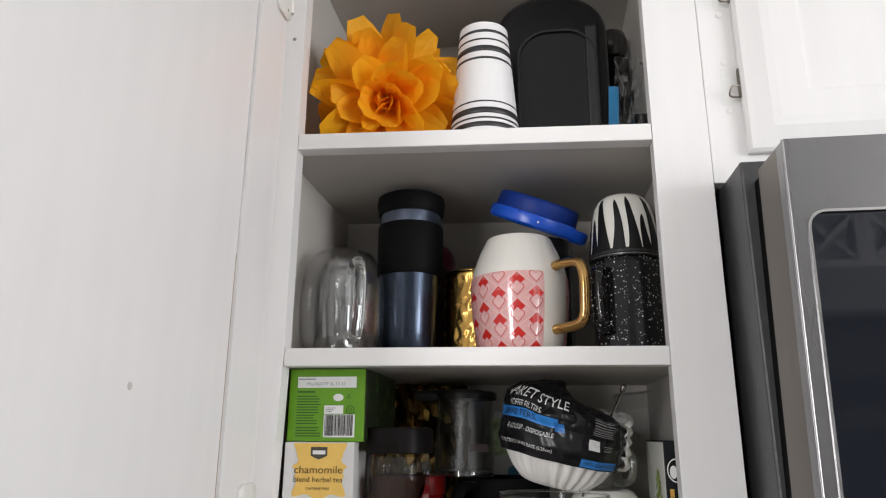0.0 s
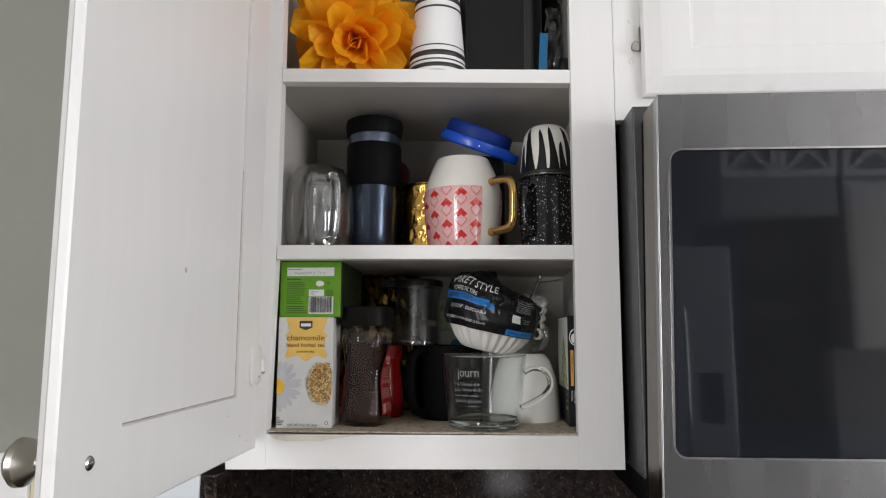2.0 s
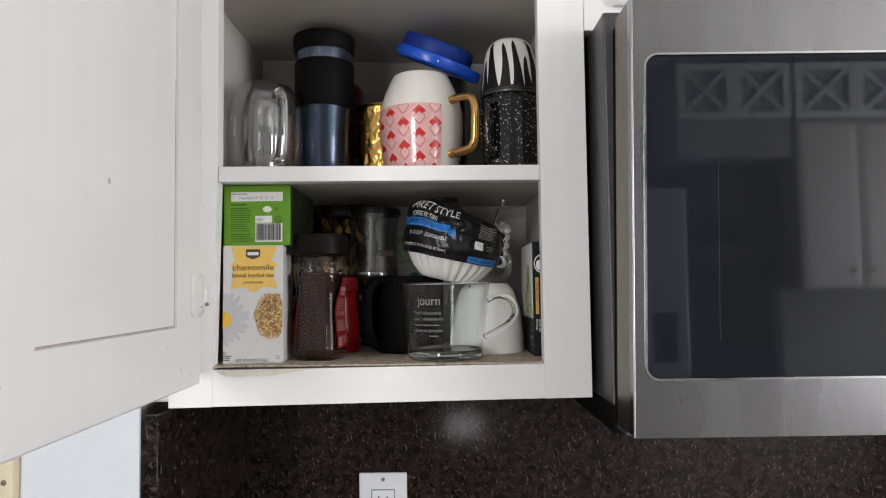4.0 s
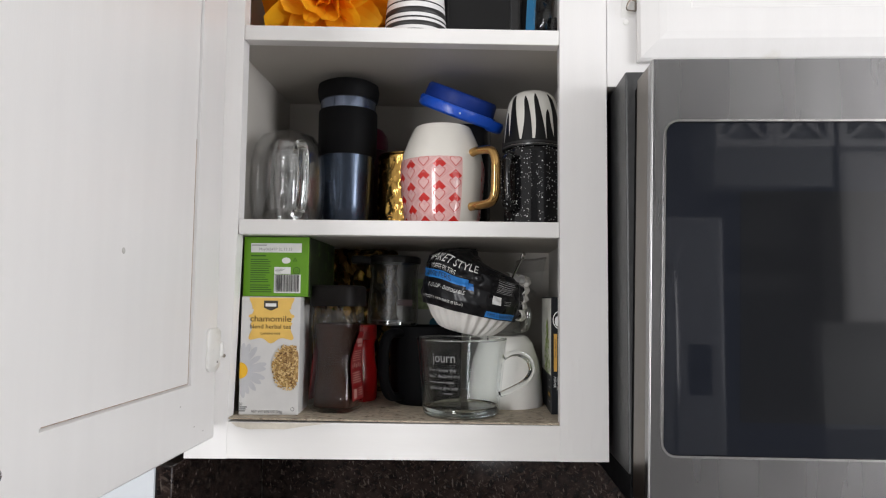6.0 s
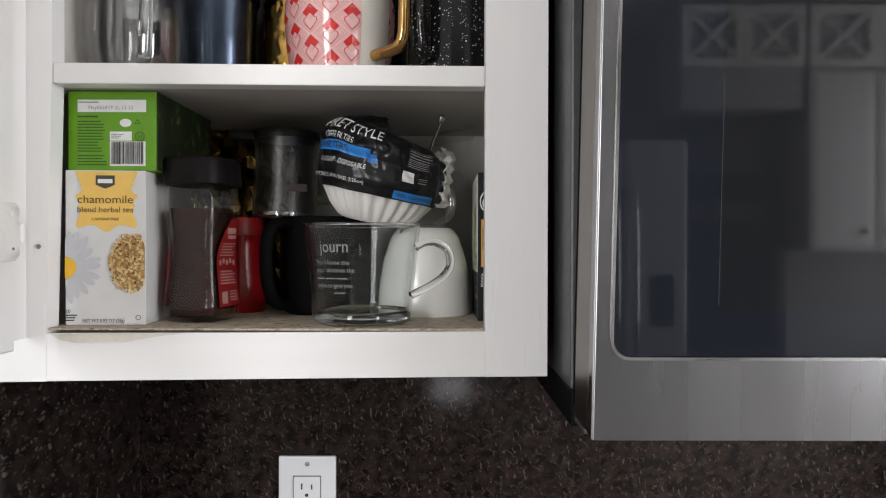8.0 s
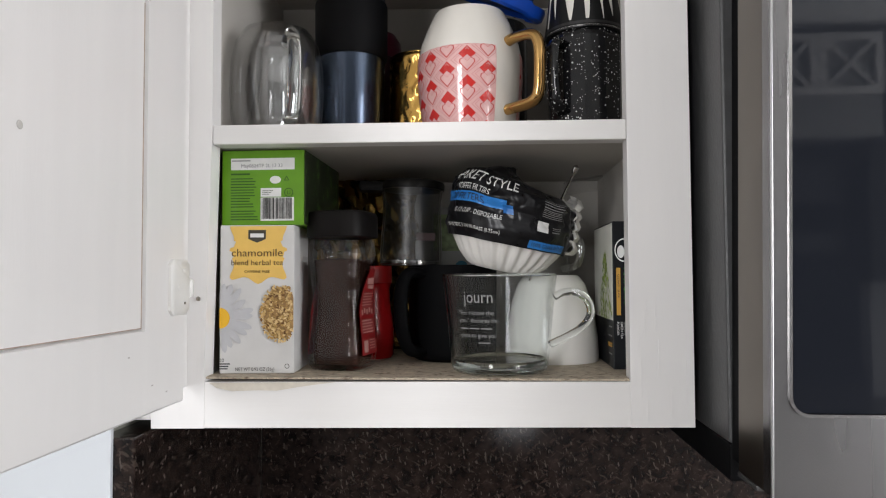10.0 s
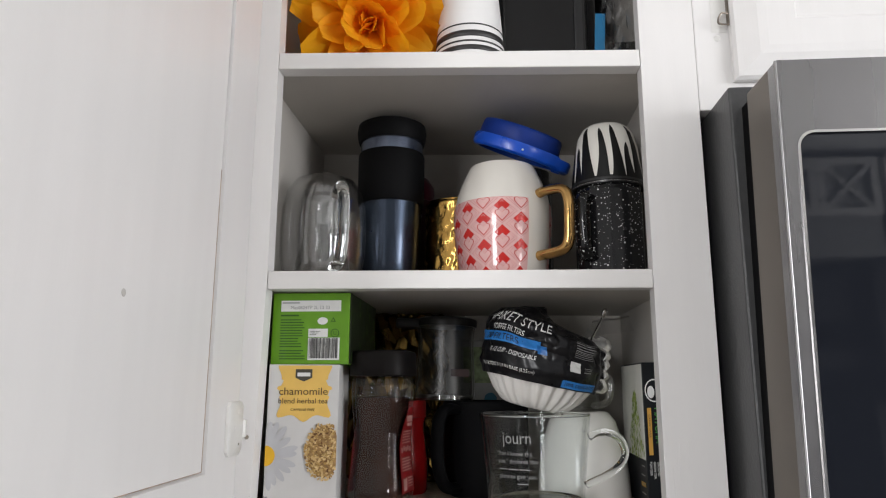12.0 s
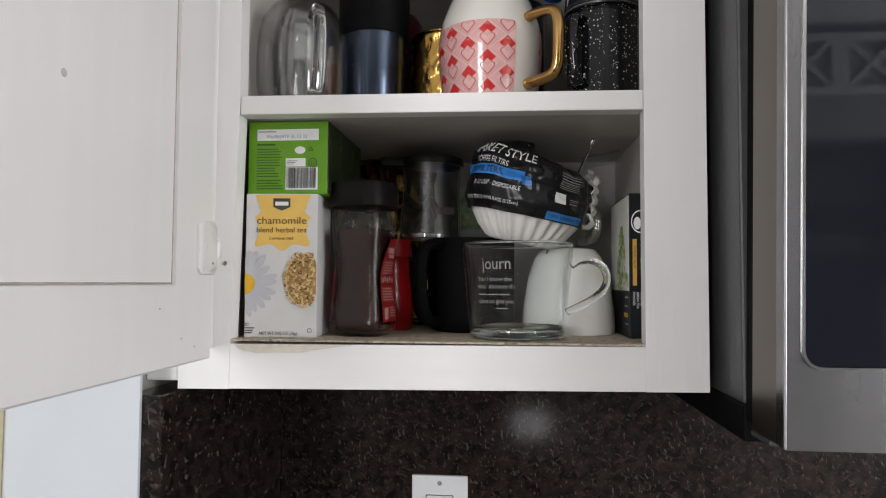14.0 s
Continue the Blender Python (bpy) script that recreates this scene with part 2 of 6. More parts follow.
# old latch jamb on the wall end
jamb = tagged(new("door_jamb"), "cream painted jamb board with a worn strike plate", "door jamb", kind="structure")
part("board", box(-0.262, -0.196, -0.046, -0.0305, 0.2, 1.39, 0.002), CREAM, jamb)
part("trim_strip", box(-0.30, -0.2625, -0.05, -0.0305, 0.2, 1.39, 0.003), WHITE, jamb)
part("strike_hook", sweep([(-0.238, -0.05, 1.262), (-0.236, -0.056, 1.272), (-0.224, -0.057, 1.275), (-0.214, -0.052, 1.27)], 0.0022), IRON, jamb, smooth=True)
part("strike_hook", sweep([(-0.232, -0.05, 1.342), (-0.224, -0.056, 1.338), (-0.215, -0.052, 1.344)], 0.0028), IRON, jamb, smooth=True)
part("screw", moved(lathe([(0, 0.001), (0.0025, 0.0008), (0.003, 0)], 12), pose(-0.205, -0.0462, 1.30, 90)), IRON, jamb)

# ---- the upper cabinet ----
TOP = 2.16
cab = thing("upper_cabinet", (0, 0, 1.371), "white painted open upper kitchen cabinet with two shelves", "cabinet")
CZ = 1.371


def cpart(name, bm, material, label="", smooth=False, parent=None):
    return part(name, moved(bm, Matrix.Translation((0, 0, -CZ))), material, parent or cab, label, smooth)


def leaning(bm, z0=1.4085, z1=1.633):
    """The old left stile leans: its inner edge wanders out towards the foot; the bottom edge drops to the left."""
    for v in bm.verts:
        if v.co.x > -0.03 and v.co.x < 0.05:
            t = min(1.0, max(0.0, (v.co.z - z0) / (z1 - z0)))
            v.co.x += -0.0072 * (1 - t) - 0.0018 * t
        if v.co.z < CZ + 0.004:
            v.co.z -= 0.0055 * (0.4125 - v.co.x) / 0.46
    return bm


XL, XR = -0.0215, 0.3770     # inner faces of the side panels
stile = bmesh.new()
for za, zb in ((CZ, 1.4085), (1.4085, 1.633), (1.633, TOP)):
    box(-0.055, 0.0, 0, 0.019, za, zb, bm=stile)
bmesh.ops.remove_doubles(stile, verts=stile.verts, dist=0.00001)
cpart("stile", leaning(stile), WHITE)
cpart("stile", leaning(box(0.36, 0.4125, 0, 0.019, CZ, TOP, 0.0004)), WHITE)
rail = box(0.0001, 0.35995, 0.0004, 0.019, CZ + 0.0002, 1.4085, 0.0003)
for v in rail.verts:
    if v.co.x < 0.1 and v.co.z > 1.40:
        v.co.z -= 0.0022
cpart("bottom_rail", leaning(rail), WHITE_H)
cpart("top_rail", leaning(box(0.0002, 0.3598, 0.0004, 0.019, 2.118, TOP - 0.0005, 0.0016)), WHITE_H)
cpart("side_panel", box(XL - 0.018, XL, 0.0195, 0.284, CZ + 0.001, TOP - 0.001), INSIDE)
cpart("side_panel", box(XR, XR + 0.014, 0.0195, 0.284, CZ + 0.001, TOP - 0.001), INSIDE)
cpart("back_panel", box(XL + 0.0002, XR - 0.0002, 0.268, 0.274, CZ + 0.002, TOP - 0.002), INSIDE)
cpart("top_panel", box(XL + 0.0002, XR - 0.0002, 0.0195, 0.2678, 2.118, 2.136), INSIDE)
worn = bmesh.new()
worn.faces.new([worn.verts.new((x, -0.0004, z)) for x, z in ((-0.003, 1.4058), (0.004, 1.4012), (0.018, 1.3985), (0.041, 1.3995), (0.058, 1.3992), (0.075, 1.4022), (0.094, 1.4050), (0.11, 1.4068))])
cpart("worn_patch", worn, mat("bare_yellowed_patch", (0.66, 0.61, 0.52), 0.6, vary=0.08, scale=120), "yellowed patch of worn paint")
cpart("floor_panel", box(XL + 0.0002, XR - 0.0002, 0.0195, 0.2678, 1.390, 1.4062), WORN, "worn tan cabinet bottom")
liner, rows = bmesh.new(), []
for j, (y, z) in enumerate(((0.0020, 1.4088), (0.0016, 1.4100), (0.0028, 1.4106), (0.12, 1.4106), (0.267, 1.4106))):
    rows.append([liner.verts.new((XL + 0.001 + (XR - XL - 0.002) * k / 240 if j > 2 else max(-0.0065, XL + 0.001) + (0.3595 + 0.0065) * k / 240, y + (0.0012 * noise.noise(Vector((k * 0.55, 2, 1))) + 0.0005 * (k % 2) if j < 3 else 0), z + (0.0004 * noise.noise(Vector((k * 0.4, 7, j))) if j == 2 else 0))) for k in range(241)])
for a, b in zip(rows, rows[1:]):
    for k in range(240):
        liner.faces.new((a[k], a[k + 1], b[k + 1], b[k]))
cpart("shelf_liner", liner, WORN, "tan textured shelf liner with a ragged front edge")


def shelf(zl, zr):
    board, edge = box(XL + 0.0003, XR - 0.0003, 0.0194, 0.2677, -0.0165, -0.0004), box(-0.0015, 0.3597, 0.0006, 0.0192, -0.0175, 0, 0.0014)
    for bm in (board, edge):
        for v in bm.verts:
            v.co.z += zl + (zr - zl) * v.co.x / 0.36
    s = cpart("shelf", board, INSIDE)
    cpart("front_edge", edge, WHITE_H, "white painted shelf edge", parent=s)


shelf(1.859, 1.8495)
shelf(1.633, 1.631)

rnd_paint = random.Random(8)
for k in range(9):
    x, z, tall = rnd_paint.uniform(0.364, 0.406), CZ + rnd_paint.uniform(0.001, 0.09), rnd_paint.uniform(0.015, 0.05)
    cpart("paint_ridge", box(x, x + 0.0005, -0.00035, 0.0002, z, z + tall, 0.0002), WHITE)

# filler strips beside the cabinet
fill = structure("trim_filler", box(-0.0865, -0.0557, 0.002, 0.018, CZ + 0.001, TOP, 0.002), WHITE, "narrow white filler strip beside the cabinet", "trim")


# ---- the open cabinet door, with its parts ----
def door_leaf():
    """Stiles, rails and a flat recessed panel; the inner face looks along +x. Local origin at the hinge edge's foot."""
    w, h = 0.366, 0.735
    door = thing("cabinet_door", (-0.0042, -0.0460, 1.3985), "white painted cabinet door standing open", "cabinet door")
    bm = bmesh.new()
    # outer loop, chamfered towards the front face, and the edge of the sunk field
    prof = [(0.0, -0.0013), (0.0015, 0.0), (0.0605, 0.0), (0.0620, -0.0026)]
    back = [(0.0, -0.007), (0.004, -0.0105), (0.012, -0.0125), (0.0135, -0.020)]

    def loop(d, x, field=False):
        far = 0.075 if field else d
        near = 0.0628 if field else d
        return [bm.verts.new((x, yy, zz)) for yy, zz in ((-near, d), (-w + far, d), (-w + far, h - d), (-near, h - d))]
    rings = [loop(d, x) for d, x in reversed(back)] + [loop(prof[0][0], prof[0][1]), loop(prof[1][0], prof[1][1]), loop(0.0610, 0.0, True), loop(0.0622, -0.0030, True)]
    for a, b in zip(rings, rings[1:]):
        for k in range(4):
            bm.faces.new((a[k], a[(k + 1) % 4], b[(k + 1) % 4], b[k]))
    bm.faces.new(rings[0])
    part("frame", bm, WHITE, door)
    # unseen strip behind the hinge edge, added to keep window light off the stile
    part("lip", box(-0.0205, -0.0178, -0.004, 0.0440, 0.004, h - 0.004, 0.001), WHITE, door, "hidden strip added to block light through the hinge gap")
    part("panel", box(-0.014, -0.0024, -w + 0.0765, -0.0645, 0.0625, h - 0.0625), WHITE, door)
    grime = mat("brown_grime", (0.44, 0.34, 0.27), 0.7, vary=0.3, scale=90)
    part("grime_line", box(-0.0023, -0.0019, -w + 0.080, -0.0655, 0.0627, 0.0633), grime, door, "thin line of brown grime in the groove")
    part("grime_line", box(-0.0023, -0.0019, -0.0652, -0.0646, 0.0629, 0.30), grime, door, "thin line of brown grime in the groove")
    return door


door = door_leaf()


def rounded_rect(x0, x1, z0, z1, r, n=6):
    pts = []
    for cx, cz, a0 in ((x1 - r, z1 - r, 0), (x0 + r, z1 - r, 90), (x0 + r, z0 + r, 180), (x1 - r, z0 + r, 270)):
        for k in range(n + 1):
            a = radians(a0 + 90 * k / n)
            pts.append((cx + r * math.cos(a), cz + r * math.sin(a)))
    return pts


def ring_plate(outer, inner, y0, y1):
    """A plate in the xz plane with a hole; outer and inner have the same number of points."""
    bm = bmesh.new()
    loops = [[bm.verts.new((x, y, z)) for x, z in pts] for y in (y0, y1) for pts in (outer, inner)]
    o0, i0, o1, i1 = loops
    n = len(o0)
    for k in range(n):
        j = (k + 1) % n
        bm.faces.new((o0[k], o0[j], i0[j], i0[k]))
        bm.faces.new((o1[k], o1[j], i1[j], i1[k]))
        bm.faces.new((o0[k], o0[j], o1[j], o1[k]))
        bm.faces.new((i0[k], i0[j], i1[j], i1[k]))
    return bm


def slab(pts, y0, y1):
    bm = bmesh.new()
    a = [bm.verts.new((x, y0, z)) for x, z in pts]
    b = [bm.verts.new((x, y1, z)) for x, z in pts]
    bm.faces.new(a), bm.faces.new(b)
    for k in range(len(pts)):
        j = (k + 1) % len(pts)
        bm.faces.new((a[k], a[j], b[j], b[k]))
    return bm


# ---- the microwave over the range ----
def perforated():
    """Tinted glass over a sheet with rows of fine holes."""
    m = mat("perforated_screen", (0.006, 0.006, 0.007), 0.04, vary=0.0, spec=0.38)
    n, l = m.node_tree.nodes, m.node_tree.links
    co, vo, ramp = n.new("ShaderNodeTexCoord"), n.new("ShaderNodeTexVoronoi"), n.new("ShaderNodeValToRGB")
    vo.inputs["Scale"].default_value, vo.inputs["Randomness"].default_value = 420.0, 0.0
    l.new(co.outputs["Object"], vo.inputs["Vector"])
    ramp.color_ramp.elements[0].position, ramp.color_ramp.elements[0].color = 0.32, (0.003, 0.003, 0.0035, 1)
    ramp.color_ramp.elements[1].position, ramp.color_ramp.elements[1].color = 0.42, (0.012, 0.0125, 0.014, 1)
    l.new(vo.outputs["Distance"], ramp.inputs[0])
    l.new(ramp.outputs[0], n["Principled BSDF"].inputs["Base Color"])
    return m


def microwave():
    mw = thing("microwave", (0.4235, -0.135, 1.356), "stainless steel over-range microwave with a dark glass window", "microwave")
    W, H = 0.756, 0.411

    def lean(bm):
        """The door hangs a little out of true: its free edge leans inwards towards the top."""
        for v in bm.verts:
            if v.co.x < 0.012:
                v.co.x += -0.0036 + 0.0081 * v.co.z / H
        return bm

    def tilt(pts):
        return [(x - 0.0080 * (1 - z / 0.3545) * (x < 0.3), z) for x, z in pts]
    part("body", box(-0.0020, W, 0.0815, 0.415, 0.0155, 0.427, 0.002), GREY_BODY, mw, "dark grey enamelled casing")
    part("vent_base", box(-0.0014, W - 0.004, 0.0820, 0.41, -0.0135, 0.0152, 0.002), BLACK, mw)
    part("door_back", lean(box(0.0035, W, 0.0603, 0.0812, 0.004, H - 0.004)), BLACK, mw)
    foot = part("foot", box(-0.002, 0.045, 0.030, 0.066, -0.0045, -0.0008, 0.0010), mat("grey_bracket_metal", (0.10, 0.10, 0.10), 0.4, metal=0.6), mw, "small grey metal bracket")
    part("screw", moved(lathe([(0, -0.0020), (0.0020, -0.0014), (0.0030, 0)], 12), Matrix.Translation((0.006, 0.045, -0.0046))), STEEL_EDGE, foot)
    win = tilt(rounded_rect(0.0165, 0.60, 0.0535, 0.3525, 0.011))
    rim = tilt(rounded_rect(0.0145, 0.6020, 0.0515, 0.3545, 0.0128))
    rect = [(x - (0.0036 - 0.0081 * z / H) * (x < 0.01), z) for x, z in rounded_rect(0.0, W, 0.0, H, 0.002)]
    part("front_panel", ring_plate(rect, rim, 0.0, 0.014), STEEL, mw, smooth=True)
    part("door_edge", lean(box(0.0004, W, 0.0142, 0.0600, 0.0006, H - 0.0006, 0.0008)), mat("bronzed_steel_edge", (0.145, 0.122, 0.098), 0.30, metal=1.0, vary=0.06, scale=40, stretch=(12, 12, 0.3)), mw, "folded bronze-toned steel door edge")
    part("window_trim", ring_plate(rim, win, -0.0015, 0.02), STEEL_EDGE, mw, "thin bright metal bead round the window", smooth=True)
    part("edge_bead", lean(box(-0.0006, 0.0012, -0.0006, 0.0015, 0.0005, H - 0.0005, 0.0005)), mat("dulled_steel_edge", (0.36, 0.355, 0.35), 0.34, metal=1.0, vary=0.05), mw)
    part("window", slab(tilt(rounded_rect(0.0167, 0.5998, 0.0537, 0.3523, 0.0108)), 0.0015, 0.012), DARKGLASS, mw, "dark glossy tinted glass")
    part("screen", slab(tilt(rounded_rect(0.084, 0.54, 0.083, 0.289, 0.003)), 0.0011, 0.0016), perforated(), mw, "darker perforated screen area")
    # unseen lens, added to go with the fill lamp below
    part("added_lens", box(0.20, 0.30, 0.20, 0.25, -0.0150, -0.0136, 0.0005), mat("frosted_added_lens", (0.7, 0.68, 0.62), 0.4), mw, "unseen frosted lens added under the casing")
    return mw


microwave()
# weak added fill that brightens the granite under the microwave; no lit source there
area_lamp("granite_fill_lamp", (0.67, 0.09, 1.338), (0.67, 0.12, 0.9), 0.10, 0.05, 0.5, (1.0, 0.93, 0.85))

# ---- the cabinet above the microwave ----
uc = thing("over_range_cabinet", (0.413, 0, 1.784), "white painted cabinet above the microwave", "cabinet")
UZ = 1.784


def upart(name, bm, material, label="", smooth=False):
    return part(name, moved(bm, Matrix.Translation((-0.413, 0, -UZ))), material, uc, label, smooth)


upart("stile", box(0.4132, 0.470, 0.0008, 0.019, UZ, TOP, 0.0012), WHITE)
upart("bottom_rail", box(0.4702, 1.12, 0.0012, 0.019, UZ, 1.84, 0.0012), WHITE_H)
upart("top_rail", box(0.4702, 1.12, 0.0012, 0.019, 2.12, TOP, 0.0012), WHITE_H)
upart("box", box(0.4136, 1.178, 0.0195, 0.284, UZ + 0.004, TOP), WHITE)


def raised_door(x0, x1, z0, z1):
    """A slab door with a moulded lip all round and a raised field."""
    bm = bmesh.new()
    prof = [(0.0, -0.001), (0.0, -0.007), (0.003, -0.0100), (0.008, -0.0115), (0.022, -0.0165), (0.030, -0.0175), (0.056, -0.0180), (0.0580, -0.0168), (0.061, -0.0168), (0.085, -0.0185)]
    rings = []
    for d, y in prof:
        rings.append([bm.verts.new((x, y, z)) for x, z in ((x0 + d, z0 + d), (x1 - d, z0 + d), (x1 - d, z1 - d), (x0 + d, z1 - d))])
    for a, b in zip(rings, rings[1:]):
        for k in range(4):
            j = (k + 1) % 4
            bm.faces.new((a[k], a[j], b[j], b[k]))
    bm.faces.new(rings[0]), bm.faces.new(rings[-1])
    return bm


upart("door", raised_door(0.4455, 0.795, 1.8105, 2.145), WHITE, "raised-panel door with a moulded edge")
upart("door", raised_door(0.799, 1.15, 1.8105, 2.145), WHITE, "raised-panel door with a moulded edge")


# ---- writing and flat prints ----
def text(s, size, align="LEFT", wide=1.0):
    """Letters as a flat mesh: x along the line, z up, facing -y."""
    cu = bpy.data.curves.new("letters", "FONT")
    cu.body, cu.size, cu.align_x, cu.resolution_u = s, size, align, 3
    ob = bpy.data.objects.new("letters", cu)
    scene.collection.objects.link(ob)
    me = bpy.data.meshes.new_from_object(ob.evaluated_get(bpy.context.evaluated_depsgraph_get()))
    bm = bmesh.new()
    bm.from_mesh(me)
    bpy.data.objects.remove(ob)
    bpy.data.curves.remove(cu)
    bpy.data.meshes.remove(me)
    for v in bm.verts:
        v.co = Vector((v.co.x * wide, 0, v.co.y))
    return bm


def flat(points, bm=None):
    """A flat patch in the xz plane."""
    own = bm or bmesh.new()
    own.faces.new([own.verts.new((x, 0, z)) for x, z in points])
    return own


def bars(rows, bm=None):
    """Plain bars for small print: x0, x1, z, height."""
    own = bm or bmesh.new()
    for x0, x1, z, h in rows:
        flat([(x0, z), (x1, z), (x1, z + h), (x0, z + h)], own)
    return own


def at(bm, x, z, y=0.0):
    return moved(bm, Matrix.Translation((x, y, z)))


def ink(name, colour, rough=0.5):
    return mat(name, colour, rough, vary=0.04, scale=80)


INK_BLACK, INK_WHITE = ink("black_ink", (0.03, 0.03, 0.03)), ink("white_ink", (0.75, 0.75, 0.73))
INK_RED, INK_GREY = ink("red_ink", (0.5, 0.03, 0.02)), ink("grey_ink", (0.3, 0.3, 0.3))
CARD_WHITE = mat("white_carton", (0.62, 0.61, 0.595), 0.42, vary=0.03, scale=60, bump=0.05)
CARD_GREEN = mat("green_carton", (0.125, 0.31, 0.012), 0.4, vary=0.05, scale=60, bump=0.05)
CARD_DARK = mat("dark_leafy_carton", (0.010, 0.014, 0.005), 0.45, vary=0.5, scale=60, stretch=(1, 1, 0.3), dirt=(0.05, 0.11, 0.018), dirt_scale=75, dirt_at=0.55)
PRINT_YELLOW = ink("yellow_print", (0.78, 0.5, 0.12))
DAISY = ink("daisy_petal_print", (0.50, 0.50, 0.515))
DAISY_MID = ink("daisy_centre_print", (0.75, 0.42, 0.02))
GLASS = glass("clear_glass", (0.98, 1.0, 0.99))
GLASS_GREEN = glass("greenish_glass", (0.93, 0.985, 0.97))


def thin_glass(name, tint, rough=0.02, least=0.035):
    """Thin clear walls: the light passes straight on, and the gloss follows the angle."""
    m = bpy.data.materials.new(name)
    m.use_nodes = True
    n, l = m.node_tree.nodes, m.node_tree.links
    n.remove(n["Principled BSDF"])
    tr, gl, fr, mx = n.new("ShaderNodeBsdfTransparent"), n.new("ShaderNodeBsdfGlossy"), n.new("ShaderNodeLayerWeight"), n.new("ShaderNodeMixShader")
    pw, ma = n.new("ShaderNodeMath"), n.new("ShaderNodeMath")
    pw.operation, pw.inputs[1].default_value = "POWER", 4.0
    ma.operation, ma.inputs[1].default_value, ma.inputs[2].default_value = "MULTIPLY_ADD", 0.75, least
    tr.inputs[0].default_value = (*tint, 1)
    gl.inputs["Roughness"].default_value = rough
    l.new(fr.outputs["Facing"], pw.inputs[0]), l.new(pw.outputs[0], ma.inputs[0])
    l.new(ma.outputs[0], mx.inputs[0]), l.new(tr.outputs[0], mx.inputs[1]), l.new(gl.outputs[0], mx.inputs[2])
    l.new(mx.outputs[0], n["Material Output"].inputs[0])
    return m


THIN = thin_glass("thin_clear_glass", (0.985, 0.988, 0.986), 0.02, 0.02)
THIN_BRIGHT = thin_glass("thin_bright_glass", (0.988, 0.99, 0.989), 0.03, 0.13)
THIN_EDGE = thin_glass("clear_glass_handle", (0.955, 0.962, 0.960), 0.03, 0.20)


def grain_material():
    m = mat("seed_print", (0.55, 0.38, 0.16), 0.6, vary=0.1)
    n, l = m.node_tree.nodes, m.node_tree.links
    geo = n.new("ShaderNodeNewGeometry")
    ramp = n.new("ShaderNodeValToRGB")
    ramp.color_ramp.elements[0].color, ramp.color_ramp.elements[1].color = (0.16, 0.07, 0.02, 1), (0.80, 0.60, 0.30, 1)
    mid = ramp.color_ramp.elements.new(0.4)
    mid.color = (0.52, 0.32, 0.10, 1)
    l.new(geo.outputs["Random Per Island"], ramp.inputs[0])
    l.new(ramp.outputs[0], n["Principled BSDF"].inputs["Base Color"])
    return m


# ---- bottom shelf ----
FLOORZ = 1.4107


